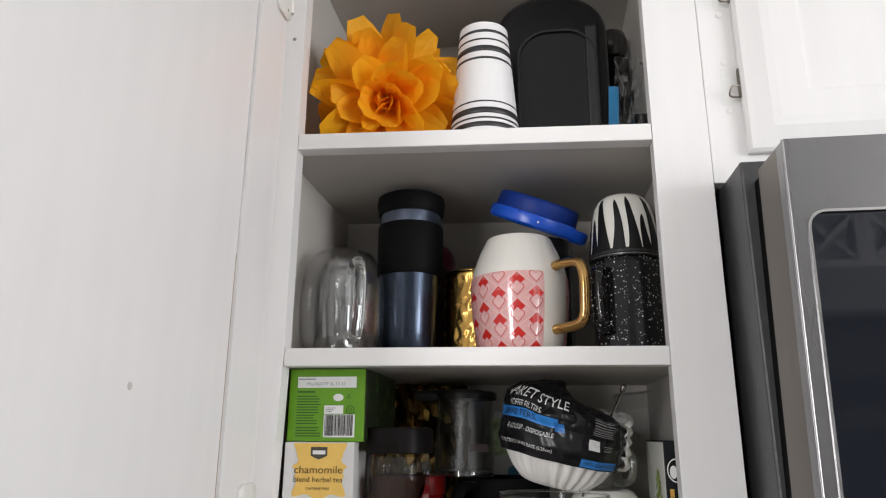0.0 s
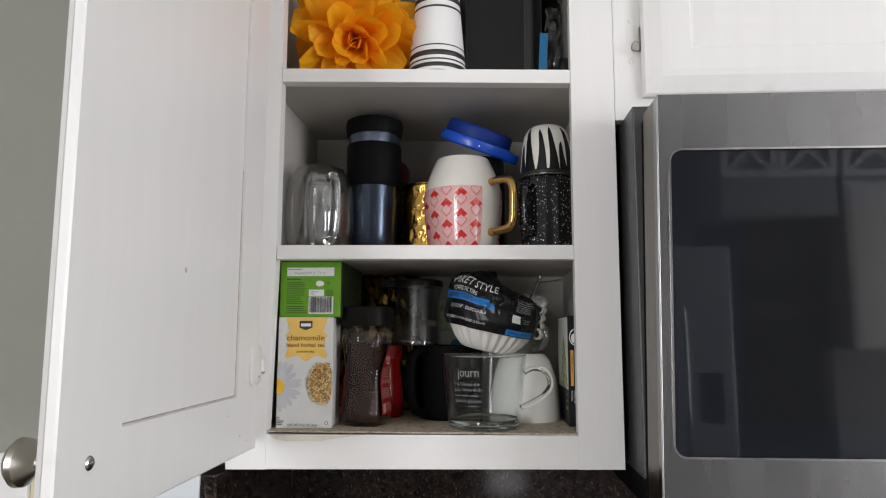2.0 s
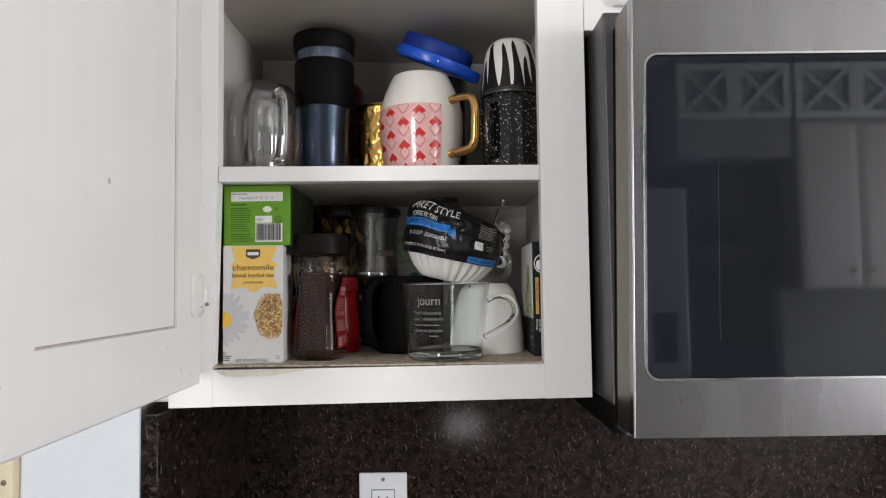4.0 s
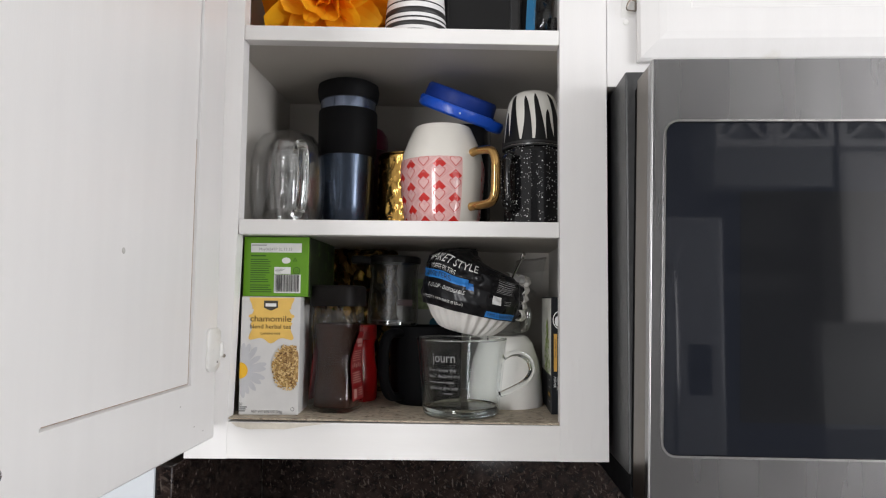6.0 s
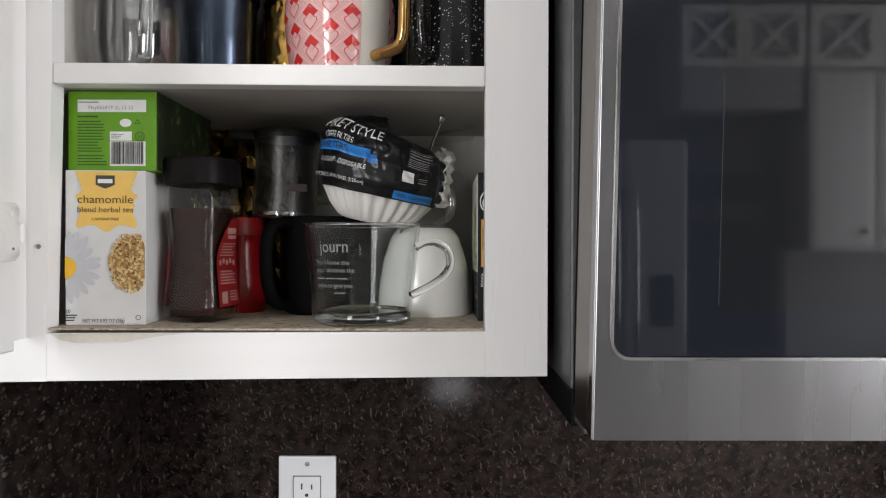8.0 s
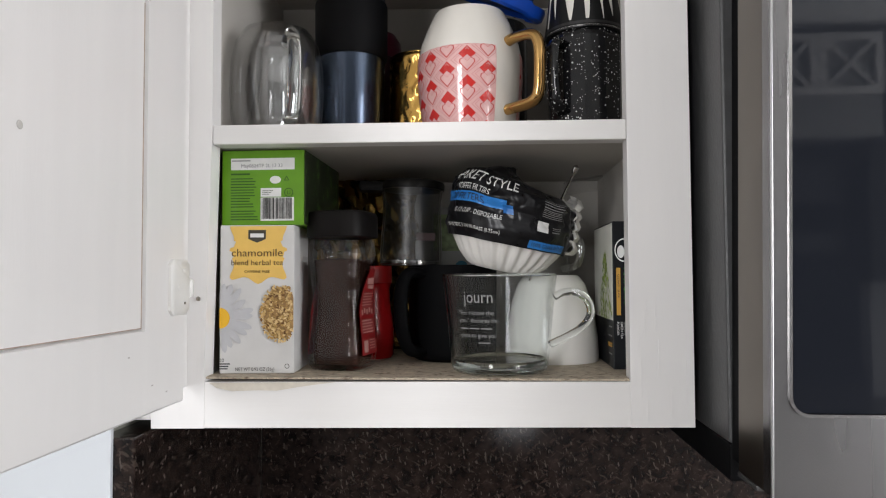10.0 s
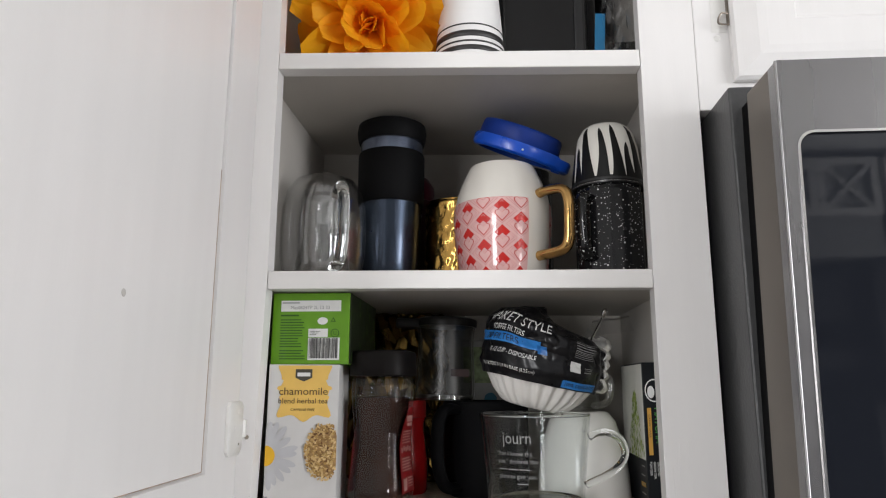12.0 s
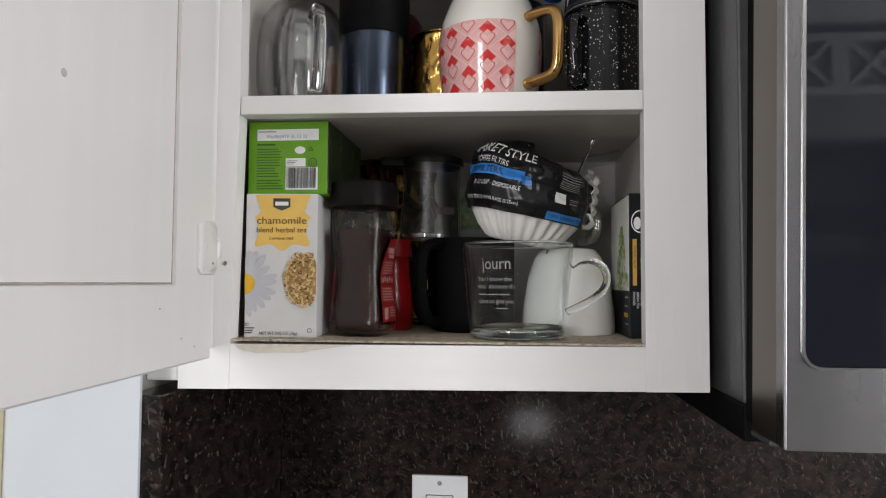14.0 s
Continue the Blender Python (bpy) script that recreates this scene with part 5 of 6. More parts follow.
    a = radians(-41)
    c, s = math.cos(a), math.sin(a)
    gold = mat("polished_gold", (0.50, 0.30, 0.11), 0.12, metal=1.0, vary=0.03)
    line = [(0.0480, 0.0900), (0.060, 0.0920), (0.079, 0.0895), (0.0865, 0.078), (0.087, 0.052), (0.085, 0.034), (0.076, 0.0265), (0.0475, 0.0245)]
    part("handle", sweep([(r * c, r * s, z) for r, z in line], 0.0052, 0.0060, seg=14), gold, m, "shiny gold handle", smooth=True)


def blue_lid():
    j = thing("dark_bottle", (0.2475, 0.199, s2(0.25)), "dark smoky bottle standing behind the heart mug", "bottle")
    part("body", lathe([(0, 0), (0.036, 0), (0.039, 0.004), (0.0405, 0.12), (0.0405, 0.150), (0.039, 0.152), (0, 0.152)], 48), mat("smoky_black_plastic", (0.02, 0.022, 0.028), 0.2, vary=0.1), j, smooth=True)
    l = thing("blue_lid", (0.2420, 0.115, 1.7880), "bright blue plastic container lid lying tilted on a mug", "lid", turn=(15, 21, 0))
    blue = mat("blue_plastic", (0.008, 0.075, 0.50), 0.28, vary=0.06, bump=0.05)

    def tongue(x, y, z):
        a = math.atan2(y, x)
        k = 1 + 0.24 * math.exp(-(a / 0.42) ** 2) if math.hypot(x, y) > 0.040 else 1
        return Vector((x * k, y * k, z - (0.002 if k > 1.1 else 0)))
    part("flange", lathe([(0.044, -0.0070), (0.0485, -0.0070), (0.0510, -0.0045), (0.0515, 0.004), (0.0500, 0.0070), (0.044, 0.0072)], 96, True, warp=tongue), blue, l, "bright blue rim with a pull tab", smooth=True)
    part("top", lathe([(0, 0.0250), (0.0430, 0.0250), (0.0450, 0.0240), (0.0462, 0.0215), (0.0475, 0.0070), (0.0435, -0.002), (0, -0.002)], 72), mat("deep_blue_plastic", (0.004, 0.026, 0.19), 0.5, vary=0.08, spec=0.25), l, "darker raised crown", smooth=True)
    part("vent", moved(lathe([(0, 0.002), (0.0010, 0.0015), (0.0013, 0)], 10), pose(0.010, -0.0505, 0.000, 90)), INK_WHITE, l)


def speck_material():
    m = mat("black_speckled_enamel", (0.006, 0.006, 0.0066), 0.14, vary=0.0, spec=0.35)
    n, l = m.node_tree.nodes, m.node_tree.links
    co = n.new("ShaderNodeTexCoord")
    col = None
    for sc, thr in ((330, 0.30), (560, 0.36)):
        vo = n.new("ShaderNodeTexVoronoi")
        vo.inputs["Scale"].default_value = sc
        l.new(co.outputs["Object"], vo.inputs["Vector"])
        sep = n.new("ShaderNodeSeparateColor")
        l.new(vo.outputs["Color"], sep.inputs[0])
        mu = n.new("ShaderNodeMath")
        mu.operation = "MULTIPLY"
        mu.inputs[1].default_value = thr
        l.new(sep.outputs[0], mu.inputs[0])
        keep = n.new("ShaderNodeMath")
        keep.operation = "GREATER_THAN"
        keep.inputs[1].default_value = 0.62
        l.new(sep.outputs[1], keep.inputs[0])
        m2 = n.new("ShaderNodeMath")
        m2.operation = "MULTIPLY"
        l.new(mu.outputs[0], m2.inputs[0]), l.new(keep.outputs[0], m2.inputs[1])
        ls = n.new("ShaderNodeMath")
        ls.operation = "LESS_THAN"
        l.new(vo.outputs["Distance"], ls.inputs[0]), l.new(m2.outputs[0], ls.inputs[1])
        if col is None:
            col = ls.outputs[0]
        else:
            mx = n.new("ShaderNodeMath")
            mx.operation = "MAXIMUM"
            l.new(col, mx.inputs[0]), l.new(ls.outputs[0], mx.inputs[1])
            col = mx.outputs[0]
    mix = n.new("ShaderNodeMix")
    mix.data_type = "RGBA"
    mix.inputs["A"].default_value, mix.inputs["B"].default_value = (0.006, 0.006, 0.0066, 1), (0.6, 0.6, 0.58, 1)
    l.new(col, mix.inputs["Factor"])
    l.new(mix.outputs["Result"], n["Principled BSDF"].inputs["Base Color"])
    return m


def speckled_and_zebra():
    X = 0.3420
    k = thing("speckled_mug", (X - 0.005, 0.0835, s2(X)), "black enamel mug with fine white speckles", "mug")
    sp = speck_material()
    body = [(0.0325, 0.0), (0.0350, 0.002), (0.0360, 0.006), (0.0362, 0.0920), (0.0340, 0.0985), (0.0330, 0.0995)]
    bm = mug_body(body, 0.003, 11)
    part("cup", bm, sp, k, "faceted black speckled wall")
    a = radians(-132)
    c, s = math.cos(a), math.sin(a)
    part("handle", sweep([(r * c, r * s, z) for r, z in [(0.034, 0.084), (0.047, 0.084), (0.053, 0.072), (0.053, 0.045), (0.048, 0.026), (0.034, 0.020)]], 0.0035, 0.0075), sp, k, smooth=True)
    z = thing("zebra_cup", (X - 0.0045, 0.0860, s2(X) + 0.100), "zebra-striped cup turned upside down on a black mug", "cup")
    prof = [(0.0382, 0.0), (0.0376, 0.006), (0.0355, 0.024), (0.0330, 0.044), (0.0300, 0.0575), (0.0255, 0.0655), (0.0205, 0.0695)]
    part("cup", lathe([(0.034, 0.0)] + prof + [(0.0140, 0.0712), (0, 0.0718)], 72), mat("white_zebra_glaze", (0.74, 0.72, 0.66), 0.22, vary=0.03), z, smooth=True)
    st = bmesh.new()
    rnd = random.Random(4)

    def tongue(x0, w, z0, z1, lean):
        n = 14
        for i in range(n):
            def pt(t, side):
                ww = w * (1 - 0.68 * t ** 0.65)
                if t > 0.88:
                    ww *= max(0.05, (1 - t) / 0.12) ** 0.5
                return (x0 + lean * t * t + 0.0016 * math.sin(t * 4 + x0 * 90) + side * ww, z0 + (z1 - z0) * t)
            t0, t1 = i / n, (i + 1) / n
            for s0 in range(6):
                a, b = s0 / 3 - 1, (s0 + 1) / 3 - 1
                flat([pt(t0, a), pt(t0, b), pt(t1, b), pt(t1, a)], st)
    u, k = -0.155, 0
    while u < 0.155:
        tall = (0.0640, 0.0430, 0.0670, 0.0610)[k % 4]
        tongue(u, (0.0106, 0.0094, 0.0128, 0.0104)[k % 4], 0.0008, tall, (-0.006, -0.001, -0.016, -0.009)[k % 4] + rnd.uniform(-0.002, 0.002))
        u += (0.0185, 0.0195, 0.0235, 0.0195)[k % 4]
        k += 1
    part("stripes", wrapped(st, [(r, zz) for r, zz in prof], 0.0004), mat("black_zebra_paint", (0.006, 0.006, 0.006), 0.4, spec=0.25), z, "black tapering zebra stripes")
    part("rim", lathe([(0.0345, -0.0012), (0.0380, -0.0012), (0.0386, 0.003), (0.0376, 0.0062), (0.0345, 0.0062)], 72, True), mat("black_rim_glaze", (0.012, 0.012, 0.012), 0.3), z, smooth=True)


# ---- top shelf ----
def paper_flower():
    f = thing("paper_flower", (0.082, 0.052, s1(0.08)), "yellow-orange folded paper pom-pom flower", "paper flower")
    m = bpy.data.materials.new("yellow_crepe_paper")
    m.use_nodes = True
    n, l = m.node_tree.nodes, m.node_tree.links
    bs = n["Principled BSDF"]
    geo, rp = n.new("ShaderNodeNewGeometry"), n.new("ShaderNodeValToRGB")
    rp.color_ramp.elements[0].color, rp.color_ramp.elements[1].color = (1.0, 0.44, 0.004, 1), (1.0, 0.57, 0.018, 1)
    l.new(geo.outputs["Random Per Island"], rp.inputs[0])
    l.new(rp.outputs[0], bs.inputs["Base Color"])
    bs.inputs["Roughness"].default_value = 0.6
    tl, ad = n.new("ShaderNodeBsdfTranslucent"), n.new("ShaderNodeMixShader")
    l.new(rp.outputs[0], tl.inputs[0])
    ad.inputs[0].default_value = 0.48
    l.new(bs.outputs[0], ad.inputs[1]), l.new(tl.outputs[0], ad.inputs[2])
    l.new(ad.outputs[0], n["Material Output"].inputs[0])
    rnd = random.Random(11)
    axis = Vector((0.05, -0.80, -0.50)).normalized()
    e1 = axis.cross(Vector((0, 0, 1))).normalized()
    e2 = axis.cross(e1)
    core = Vector((0, 0.006, 0.064))
    for theta, count, length, width in ((12, 5, 0.046, 0.012), (30, 8, 0.060, 0.0155), (48, 10, 0.073, 0.0185), (66, 11, 0.083, 0.0205), (84, 12, 0.089, 0.0215), (102, 12, 0.092, 0.0220), (124, 10, 0.089, 0.0225), (148, 7, 0.078, 0.0230)):
        for k in range(count):
            ph = 2 * math.pi * (k + rnd.uniform(-0.25, 0.25)) / count + theta
            th = radians(theta + rnd.uniform(-7, 7))
            d = axis * math.cos(th) + (e1 * math.cos(ph) + e2 * math.sin(ph)) * math.sin(th)
            up = (axis - d * axis.dot(d))
            up = up.normalized() if up.length > 0.05 else e1
            up = (up + d.cross(up) * rnd.uniform(-0.8, 0.8)).normalized()
            side = d.cross(up).normalized()
            L, W = length * rnd.uniform(0.9, 1.1), width * rnd.uniform(0.85, 1.12)
            shape = [(0.10, 0.20), (0.3, 0.55), (0.55, 0.95), (0.72, 1.0), (0.86, 0.80), (0.99, 0.50), (1.0, 0.48)]
            bm, rows = bmesh.new(), []
            curl, cup = rnd.uniform(-0.15, 0.25), rnd.uniform(-0.1, 0.4)
            for t, w in shape:
                c = core + d * (L * t) + up * (curl * L * t * t * 0.8)
                row = []
                for q in (-1, -0.5, 0, 0.5, 1):
                    p = c + side * (W * w * q) + up * (cup * W * w * (q * q)) + up * (0.0008 * rnd.uniform(-1, 1))
                    p.z = max(p.z, 0.001)
                    p.x = max(p.x, -0.083)
                    row.append(bm.verts.new(p))
                rows.append(row)
            for a, b in zip(rows, rows[1:]):
                for i in range(4):
                    bm.faces.new((a[i], a[i + 1], b[i + 1], b[i]))
            part("petal", bm, m, f)
    g = thing("grey_glass_jar", (0.151, 0.125, s1(0.15)), "small grey-green glass jar behind the paper flower", "jar")
    part("body", lathe([(0, 0), (0.020, 0), (0.0225, 0.003), (0.0225, 0.03), (0.018, 0.036), (0, 0.036)], 40), mat("grey_green_glaze", (0.10, 0.12, 0.11), 0.25), g, smooth=True)


def paper_cups():
    c = thing("paper_cup_stack", (0.1915, 0.058, s1(0.2)), "stack of black and white striped paper cups upside down", "paper cups")
    H, r0, r1 = 0.1445, 0.0395, 0.0275
    white = mat("white_cup_paper", (0.74, 0.73, 0.72), 0.5, vary=0.02)
    black = mat("black_cup_print", (0.025, 0.024, 0.024), 0.45)

    def r(t):
        return r0 + (r1 - r0) * t
    part("cup", lathe([(r0 - 0.002, 0.0), (r0, 0.0005), (r1, H), (r1 - 0.0012, H + 0.0006), (r1 - 0.0018, H - 0.002), (0, H - 0.002)], 64), white, c, smooth=True)
    for a, b in ((0.905, 0.930), (0.835, 0.850), (0.735, 0.785), (0.665, 0.685), (0.290, 0.302), (0.195, 0.245), (0.150, 0.165), (0.085, 0.125), (0.035, 0.055)):
        part("stripe", lathe([(r(a) + 0.0001, H * a), (r(a) + 0.0004, H * a + 0.0001), (r(b) + 0.0004, H * b - 0.0001), (r(b) + 0.0001, H * b)], 64), black, c, smooth="all")
    part("rolled_rim", lathe([(r0 + 0.0014 * math.cos(a), 0.0018 + 0.0016 * math.sin(a)) for a in (2 * math.pi * k / 10 for k in range(10))], 64, True), white, c, smooth="all")


def appliance():
    x, y = 0.2690, 0.118
    pl = thing("white_plate", (x + 0.008, y + 0.03, s1(0.31) + 0.001), "white saucer under the dark brewer", "plate")
    part("dish", lathe([(0, 0), (0.035, 0), (0.058, 0.0025), (0.0595, 0.0042), (0.058, 0.0045), (0.034, 0.002), (0, 0.002)], 56), mat("white_plate_glaze", (0.72, 0.71, 0.68), 0.2), pl, smooth=True)
    d = thing("coffee_brewer", (x, y, s1(0.3) + 0.0058), "dark grey rounded plastic brewer body", "coffee brewer")
    plas = mat("charcoal_plastic", (0.008, 0.008, 0.0085), 0.30, vary=0.12, scale=40, bump=0.08, spec=0.28)

    def arch(w, z0, z1, rt, rb=0.004, n=10):
        pts = []
        for cx, cz, a0, r in ((w - rt, z1 - rt, 0, rt), (-w + rt, z1 - rt, 90, rt), (-w + rb, z0 + rb, 180, rb), (w - rb, z0 + rb, 270, rb)):
            for k in range(n + 1):
                a = radians(a0 + 90 * k / n)
                pts.append((cx + r * math.cos(a), cz + r * math.sin(a)))
        return pts
    bm = bmesh.new()
    rings = [[bm.verts.new((px, yy, pz)) for px, pz in arch(0.0665 - e, 0 + e * 0.3, 0.215 - e, 0.052 - e * 0.5)] for yy, e in ((-0.026, 0.011), (-0.022, 0.004), (-0.014, 0.0), (0.09, 0.0), (0.1, 0.006))]
    for a, b in zip(rings, rings[1:]):
        for k in range(len(a)):
            bm.faces.new((a[k], a[(k + 1) % len(a)], b[(k + 1) % len(b)], b[k]))
    bm.faces.new(rings[0]), bm.faces.new(rings[-1])
    part("housing", bm, plas, d, smooth=True)
    part("front_frame", moved(ring_plate(arch(0.046, 0.018, 0.162, 0.036), arch(0.0435, 0.020, 0.1595, 0.034), -0.0295, -0.0255), Matrix.Translation((0.006, 0, 0))), mat("grey_frame_plastic", (0.014, 0.014, 0.014), 0.22, spec=0.4), d, "raised arched rim", smooth=True)
    part("front_panel", moved(slab(arch(0.0433, 0.0202, 0.1593, 0.0338), -0.0268, -0.0262), Matrix.Translation((0.006, 0, 0))), mat("glossy_black_panel", (0.007, 0.007, 0.0075), 0.14, spec=0.35), d)
    part("side_strip", box(0.040, 0.054, -0.0288, -0.0262, 0.004, 0.165, 0.002), mat("satin_grey_strip", (0.015, 0.015, 0.0155), 0.3), d)
    b = thing("cutlery_bag", (0.3435, 0.072, s1(0.35)), "clear bag of black plastic cutlery with a blue card", "cutlery bag")
    card = mat("blue_card", (0.010, 0.17, 0.36), 0.4, vary=0.05)
    part("blue_card", moved(box(-0.0180, -0.0070, -0.004, -0.003, 0.0005, 0.078, 0.0003), pose(0, 0, 0, 0, 3, 0)), card, b)
    for k in range(5):
        part("fork", sweep([(0.000 + 0.0062 * k, -0.012 + 0.002 * (k % 2), 0.003), (0.0008 + 0.006 * k, -0.011, 0.024), (0.002 + 0.0056 * k, -0.008, 0.040)], 0.0030, 0.0026, seg=8), BLACK, b, smooth=True)
    sh, rows = bmesh.new(), []
    for j in range(14):
        z = 0.002 + 0.108 * j / 13
        rows.append([sh.verts.new((-0.008 + 0.040 * k / 9 * (1 - 0.25 * j / 13) + 0.005 * noise.noise(Vector((k * 0.8, j * 0.6, 2))), -0.022 + 0.014 * noise.noise(Vector((k * 0.9, j * 0.7, 6))) + 0.01 * j / 13, z)) for k in range(10)])
    for a, c in zip(rows, rows[1:]):
        for k in range(9):
            sh.faces.new((a[k], a[k + 1], c[k + 1], c[k]))
    part("film", sh, CLEARFILM, b, "crinkled clear film")
    kn = thing("black_jar", (0.3520, 0.190, s1(0.34)), "black jar with a round ribbed knob behind the brewer", "jar")
    part("body", lathe([(0, 0), (0.018, 0), (0.0205, 0.003), (0.0205, 0.176), (0, 0.178)], 40), BLACK, kn, smooth=True)
    part("knob", lathe([(0, 0.224), (0.010, 0.223), (0.018, 0.217), (0.0210, 0.205), (0.0205, 0.194), (0.016, 0.1825), (0, 0.1785)], 40), mat("dark_glossy_knob", (0.03, 0.028, 0.026), 0.12), kn, smooth=True)


double_wall_mug(), travel_mug(), hammered_mug(), heart_mug(), blue_lid(), speckled_and_zebra(), paper_flower(), paper_cups(), appliance()

# ---- hardware on the open door ----
PAINTED = mat("painted_over_metal", (0.74, 0.73, 0.70), 0.35, vary=0.03, bump=0.5, bump_scale=160)
BRIGHT = mat("bright_screw_metal", (0.62, 0.62, 0.62), 0.22, metal=1.0, vary=0.1)
NICKEL = mat("brushed_nickel", (0.42, 0.39, 0.34), 0.3, metal=1.0, vary=0.06)
DENT = mat("dark_bare_dent", (0.50, 0.48, 0.45), 0.8)


def door_hinge(z, label):
    """Local to the door: a rounded leaf on the inner face, a knuckle past the hinge edge, an arm behind."""
    leaf = bmesh.new()
    out = [(-0.0295, -0.018), (-0.0250, -0.0220), (-0.004, -0.0225), (0.0012, -0.0190), (0.0012, -0.0095), (0.0068, -0.0080), (0.0085, -0.0050), (0.0085, 0.0035), (0.0065, 0.0062), (0.0012, 0.0075), (0.0012, 0.0185), (-0.003, 0.0218), (-0.0250, 0.0215), (-0.0295, 0.0175)]
    a, b, c = [[leaf.verts.new((x, y * k - 0.014 * (1 - k), z + h * k)) for y, h in out] for x, k in ((0.0003, 1.0), (0.0026, 1.0), (0.0036, 0.94))]
    for p, q in ((a, b), (b, c)):
        for k in range(len(out)):
            leaf.faces.new((p[k], p[(k + 1) % len(out)], q[(k + 1) % len(out)], q[k]))
    leaf.faces.new(a), leaf.faces.new(c)
    h = part("hinge", leaf, PAINTED, door, label, smooth=True)
    part("knuckle", moved(lathe([(0, -0.0075), (0.003, -0.0075), (0.0036, -0.006), (0.0036, 0.0055), (0.003, 0.0068), (0, 0.0068)], 14), Matrix.Translation((0.0020, 0.0042, z - 0.001))), PAINTED, h, smooth=True)
    for dz, dy in ((-0.013, -0.0085), (0.013, -0.0085), (0.0, -0.0180)):
        part("screw", moved(lathe([(0, 0.0012), (0.0016, 0.001), (0.0026, 0)], 12), pose(0.0030, dy, z + dz, 0, 90, 0)), PAINTED, h)
    part("screw_slot", box(0.0040, 0.0044, -0.0096, -0.0074, z - 0.0140, z - 0.0122), IRON, h)
    part("frame_leaf", box(-0.0260, -0.0210, -0.004, 0.0458, z - 0.006, z + 0.006, 0.001), PAINTED, h)
    part("frame_screw", moved(lathe([(0, 0.0022), (0.0012, 0.0018), (0.0022, 0)], 10), pose(-0.0090, 0.0458, z - 0.0115, 90)), NICKEL, h)


door_hinge(1.4905 - 1.3985, "white painted overlay hinge")
door_hinge(1.985 - 1.3985, "white painted overlay hinge")
sc = part("knob_screw", moved(lathe([(0, 0.0022), (0.0022, 0.0020), (0.0042, 0.0012), (0.0050, 0.0)], 20), pose(0.0003, -0.329, 0.0435, 0, 90, 0)), BRIGHT, door, "bright round screw head", smooth=True)
part("slot", box(0.0016, 0.0026, -0.3292 - 0.0022, -0.3288 + 0.0022, 0.0431, 0.0439), IRON, sc)
part("knob", moved(lathe([(0, 0.0), (0.0085, 0.0), (0.0085, 0.003), (0.0058, 0.006), (0.0058, 0.013), (0.011, 0.018), (0.0155, 0.022), (0.0160, 0.026), (0.013, 0.0295), (0, 0.031)], 40), pose(-0.0203, -0.329, 0.0435, 0, -90, 0)), NICKEL, door, "round brushed nickel knob", smooth=True)
part("dent", moved(lathe([(0, 0.0004), (0.0020, 0.0003), (0.0026, 0)], 12), pose(-0.0023, -0.1940, 0.1815, 0, 90, 0)), DENT, door, "small dark dent")
for yy, zz in ((-0.052, 0.020), (-0.085, 0.044), (-0.030, 0.012)):
    part("chip", box(0.0001, 0.0004, yy - 0.0012, yy + 0.0008, zz, zz + 0.0010), DENT, door)


def butt_hinge(z):
    h = part("hinge", moved(box(0.4300, 0.4440, 0.0004, 0.0007, z - 0.020, z + 0.020), Matrix.Translation((-0.413, 0, -UZ))), PAINTED, uc, "white painted butt hinge")
    for dz in (-0.026, 0.026):
        part("screw", moved(lathe([(0, 0.0009), (0.0022, 0.0007), (0.0036, 0)], 9), pose(0.4345 - 0.413, 0.0006, z + dz - UZ, 90)), PAINTED, h)
    part("pin", moved(box(0.4441, 0.4452, -0.006, -0.001, z - 0.014, z + 0.016), Matrix.Translation((-0.413, 0, -UZ))), IRON, h)
    part("loop", moved(sweep([(0.4445, -0.006, z - 0.004), (0.438, -0.008, z - 0.004), (0.4345, -0.008, z - 0.009), (0.4345, -0.008, z - 0.015), (0.4445, -0.007, z - 0.016)], 0.0009, seg=8), Matrix.Translation((-0.413, 0, -UZ))), IRON, h, smooth=True)


butt_hinge(1.884)
butt_hinge(1.990)


# ---- wall outlet ----
def wall_outlet():
    cx, top, w, h = 0.1565, 1.2165, 0.0715, 0.117
    o = thing("wall_outlet", (cx, BACK - 0.0045, top - h / 2), "white double wall outlet plate on dark stone", "outlet")
    white = mat("white_outlet_plastic", (0.72, 0.72, 0.73), 0.3, vary=0.01)
    part("cover_plate", box(-w / 2, w / 2, -0.006, 0, -h / 2, h / 2, 0.002), white, o)
    ins = part("insert", box(-0.0165, 0.0165, -0.0085, -0.0055, -0.0335, 0.0335, 0.001), white, o)
    part("insert_gap", ring_plate(rounded_rect(-0.0175, 0.0175, -0.0345, 0.0345, 0.001), rounded_rect(-0.0166, 0.0166, -0.0336, 0.0336, 0.001), -0.0062, -0.0058), INK_BLACK, o)
    for dz in (-0.017, 0.017):
        for dx, hh in ((-0.0062, 0.0075), (0.0062, 0.0062)):
            part("slot", box(dx - 0.0009, dx + 0.0009, -0.0088, -0.008, dz + 0.001, dz + 0.001 + hh), INK_BLACK, ins)
        part("ground_hole", moved(lathe([(0, 0.0004), (0.0022, 0.0004), (0.0022, 0)], 14), pose(0, -0.0084, dz - 0.006, 90)), INK_BLACK, ins)
    for dz in (-0.049, 0.049):
        part("screw", moved(lathe([(0, 0.0012), (0.0024, 0.001), (0.003, 0)], 14), pose(0, -0.006, dz, 90)), NICKEL, o)


wall_outlet()


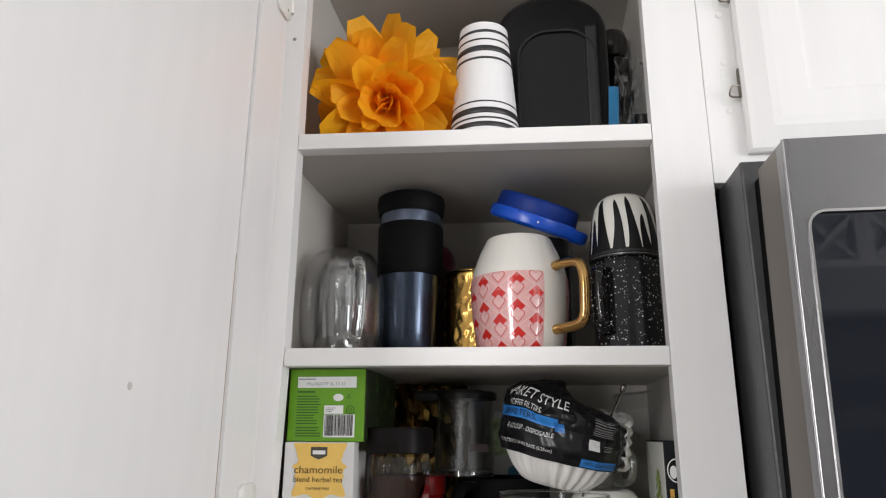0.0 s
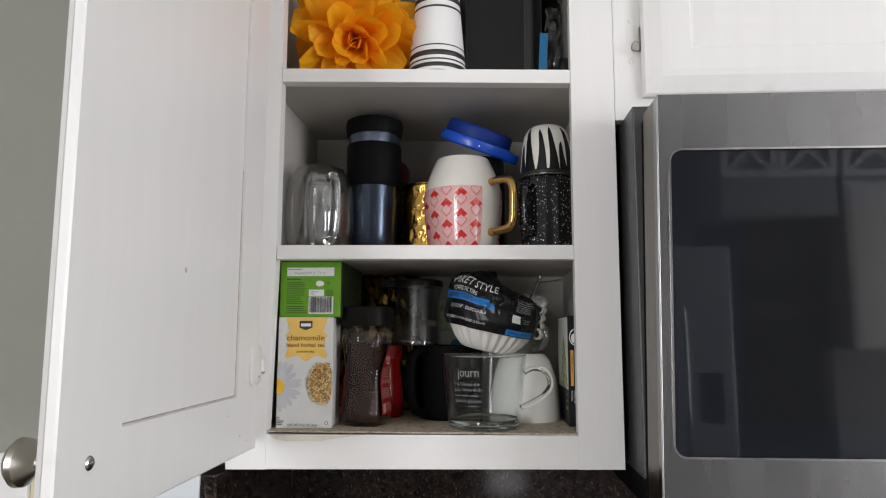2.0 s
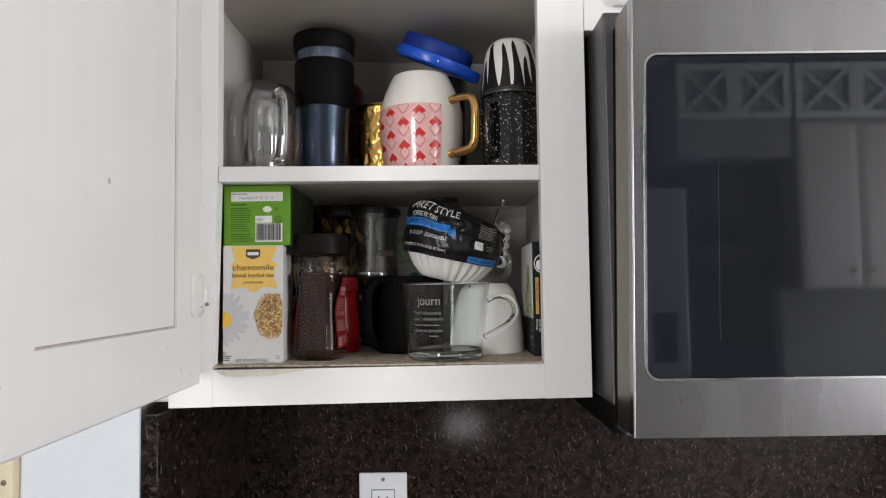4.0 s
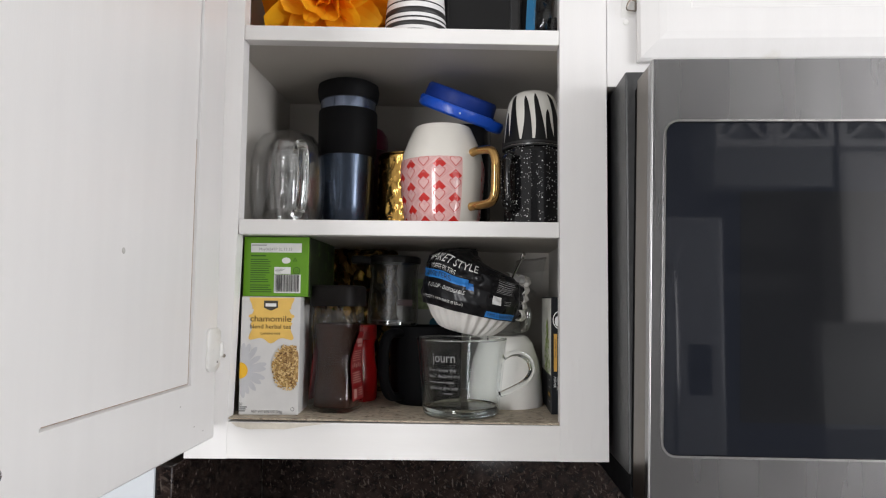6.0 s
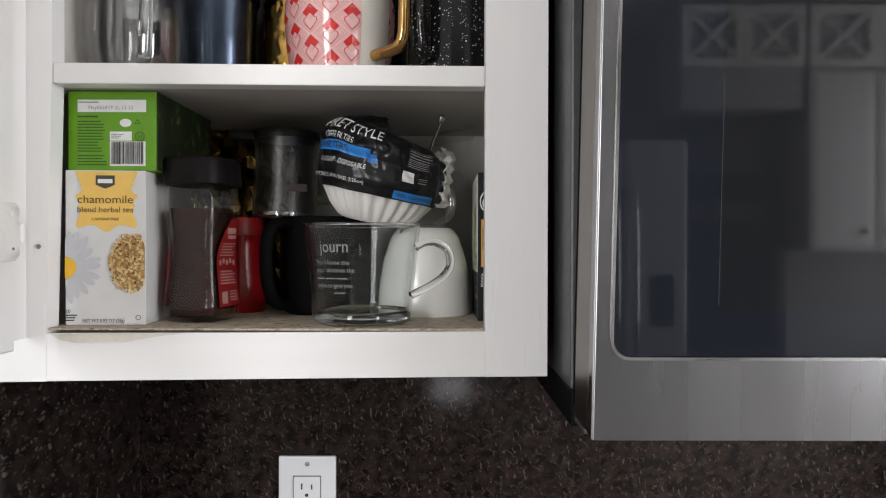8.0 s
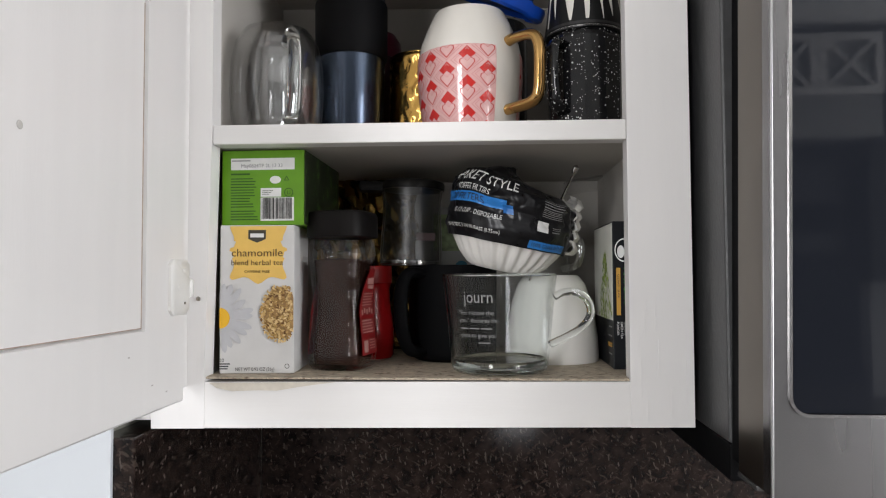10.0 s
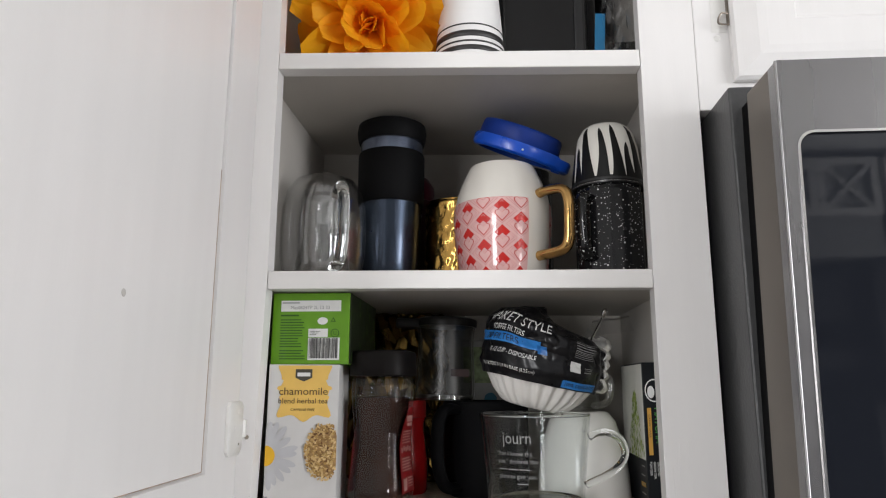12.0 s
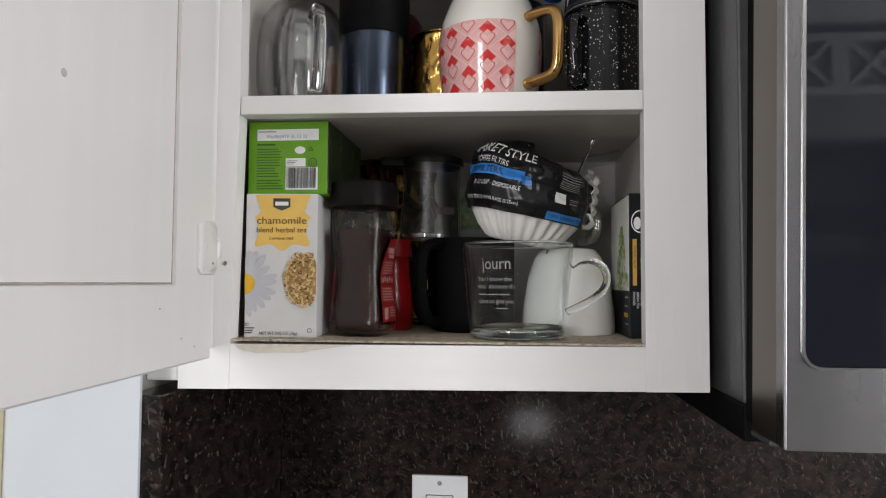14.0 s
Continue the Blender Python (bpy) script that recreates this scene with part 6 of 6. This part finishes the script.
# ---- the kitchen behind, seen in the dark glass and the steel ----
def x_front(x0, x1, z0, z1, y, parent):
    part("frame", ring_plate([(x0, z0), (x1, z0), (x1, z1), (x0, z1)], [(x0 + 0.03, z0 + 0.03), (x1 - 0.03, z0 + 0.03), (x1 - 0.03, z1 - 0.03), (x0 + 0.03, z1 - 0.03)], y - 0.02, y), WHITE, parent)
    cx, cz = (x0 + x1) / 2, (z0 + z1) / 2
    L = math.hypot(x1 - x0, z1 - z0) - 0.08
    a = math.degrees(math.atan2(z1 - z0, x1 - x0))
    for s in (-1, 1):
        part("muntin", moved(box(-L / 2, L / 2, -0.018, -0.004 - 0.002 * s, -0.009, 0.009), pose(cx, y, cz, 0, s * a, 0)), WHITE, parent)


def far_cabinet(x0, y, z0, w, knob_x, group):
    """A wall cabinet: carcass, panelled door, and a cross-barred glass top."""
    c = tagged(thing("far_cabinet", (x0, y, z0), "white painted wall cabinet with cross-barred glass top", "cabinet"), group=group)
    top = 2.46 - z0
    part("carcass", box(0, w - 0.002, -0.34, -0.021, 0, top), ROOM, c)
    if top > 0.6:
        part("door", moved(raised_door(0.0, w - 0.004, 0.0, top - 0.27), pose(w - 0.004, -0.02, 0, 0, 0, 180)), WHITE, c)
        part("knob", moved(lathe([(0, 0.022), (0.011, 0.018), (0.012, 0.013), (0.005, 0.008), (0.005, 0)], 16), pose(knob_x, 0.0, 0.08, -90)), NICKEL, c, smooth=True)
    part("top_pane", box(0.03, w - 0.034, -0.03, -0.024, top - 0.22, top - 0.03), DARKGLASS, c)
    x_front(0.0, w - 0.004, top - 0.25, top - 0.005, 0.0, c)


def far_kitchen():
    y, group = -2.45, "far wall cabinets"
    for k in range(2):
        far_cabinet(1.30 + 0.25 * k, y, 2.04, 0.25, 0.0, group)
    for k in range(3):
        far_cabinet(1.82 + 0.27 * k, y, 1.46, 0.27, 0.225 if k % 2 == 0 else 0.045, group)
    # dark block added for the shaded niche mirrored in the microwave glass
    n = thing("far_dark_recess", (1.56, -2.62, 0.93), "dark block standing in for a shaded recess between the far cabinets", "oven")
    part("housing", box(-0.25, 0.25, -0.30, 0.0, 0, 1.05, 0.004), mat("dark_recess_coat", (0.02, 0.02, 0.022), 0.4, vary=0.1), n)
    part("recess_pane", box(-0.21, 0.21, 0.0003, 0.008, 0.12, 0.66, 0.004), DARKGLASS, n)
    part("recess_strip", box(-0.22, 0.22, 0.0003, 0.006, 0.74, 0.86, 0.003), BLACK, n)
    b = thing("far_base_unit", (1.30, -2.99, 0), "white base cabinets under a dark far counter", "cabinet")
    part("body", box(0, 1.32, 0.02, 0.60, 0, 0.885), WHITE, b)
    part("worktop", box(0, 1.34, 0.0, 0.63, 0.887, 0.925, 0.004), GRANITE, b, "dark stone worktop")
    for k in range(3):
        part("door", moved(raised_door(0.0, 0.42, 0.0, 0.74), pose(0.43 + 0.435 * k, 0.602, 0.11, 0, 0, 180)), WHITE, b)
    f = thing("refrigerator", (0.58, -2.30, 0), "pale grey refrigerator with long curved handles", "refrigerator")
    pale = mat("pale_steel_door", (0.60, 0.60, 0.61), 0.33, metal=0.3, vary=0.05)
    part("body", box(0, 0.69, -0.66, -0.062, 0.02, 1.89, 0.01), mat("pale_steel", (0.42, 0.42, 0.43), 0.4), f)
    for x0, x1 in ((0.003, 0.437), (0.443, 0.687)):
        part("door", box(x0, x1, -0.060, 0.0, 0.06, 1.885, 0.016, 3), pale, f)
    part("dispenser", box(0.545, 0.635, 0.0005, 0.004, 1.17, 1.37, 0.002), BLACK, f, "dark dispenser recess")
    for x in (0.405, 0.475):
        part("handle", sweep([(x, -0.002, 1.70), (x, 0.045, 1.60), (x, 0.060, 1.25), (x, 0.045, 0.85), (x, -0.002, 0.75)], 0.012), STEEL_EDGE, f, smooth=True)
    part("foot", box(0.02, 0.67, -0.6, -0.08, 0, 0.0198), BLACK, f)


far_kitchen()


def window(name, label, x0, x1, z0, z1, turn=None):
    """A painted frame with its bars, facing the room along +y, or turned to the side wall."""
    w = tagged(new(name), label, "window", kind="structure")
    m = turn or Matrix()
    part("window_frame", moved(ring_plate([(x0, z0), (x1, z0), (x1, z1), (x0, z1)], [(x0 + 0.03, z0 + 0.03), (x1 - 0.03, z0 + 0.03), (x1 - 0.03, z1 - 0.03), (x0 + 0.03, z1 - 0.03)], RY0 - 0.08, RY0 - 0.04), m), WHITE, w)


window("window_1", "tall white framed window in the far wall", *WIN)
# frame of the added opening behind the granite's pale reflection
window("added_glow_pane", "small unseen framed pane added for the pale glow on the granite", *LOW)
window("window_3", "wide white framed window in the side wall", EWIN[0], EWIN[1], EWIN[2], EWIN[3], turn=Matrix(((0, -1, 0, RX1 + RY0), (1, 0, 0, 0), (0, 0, 1, 0), (0, 0, 0, 1))))
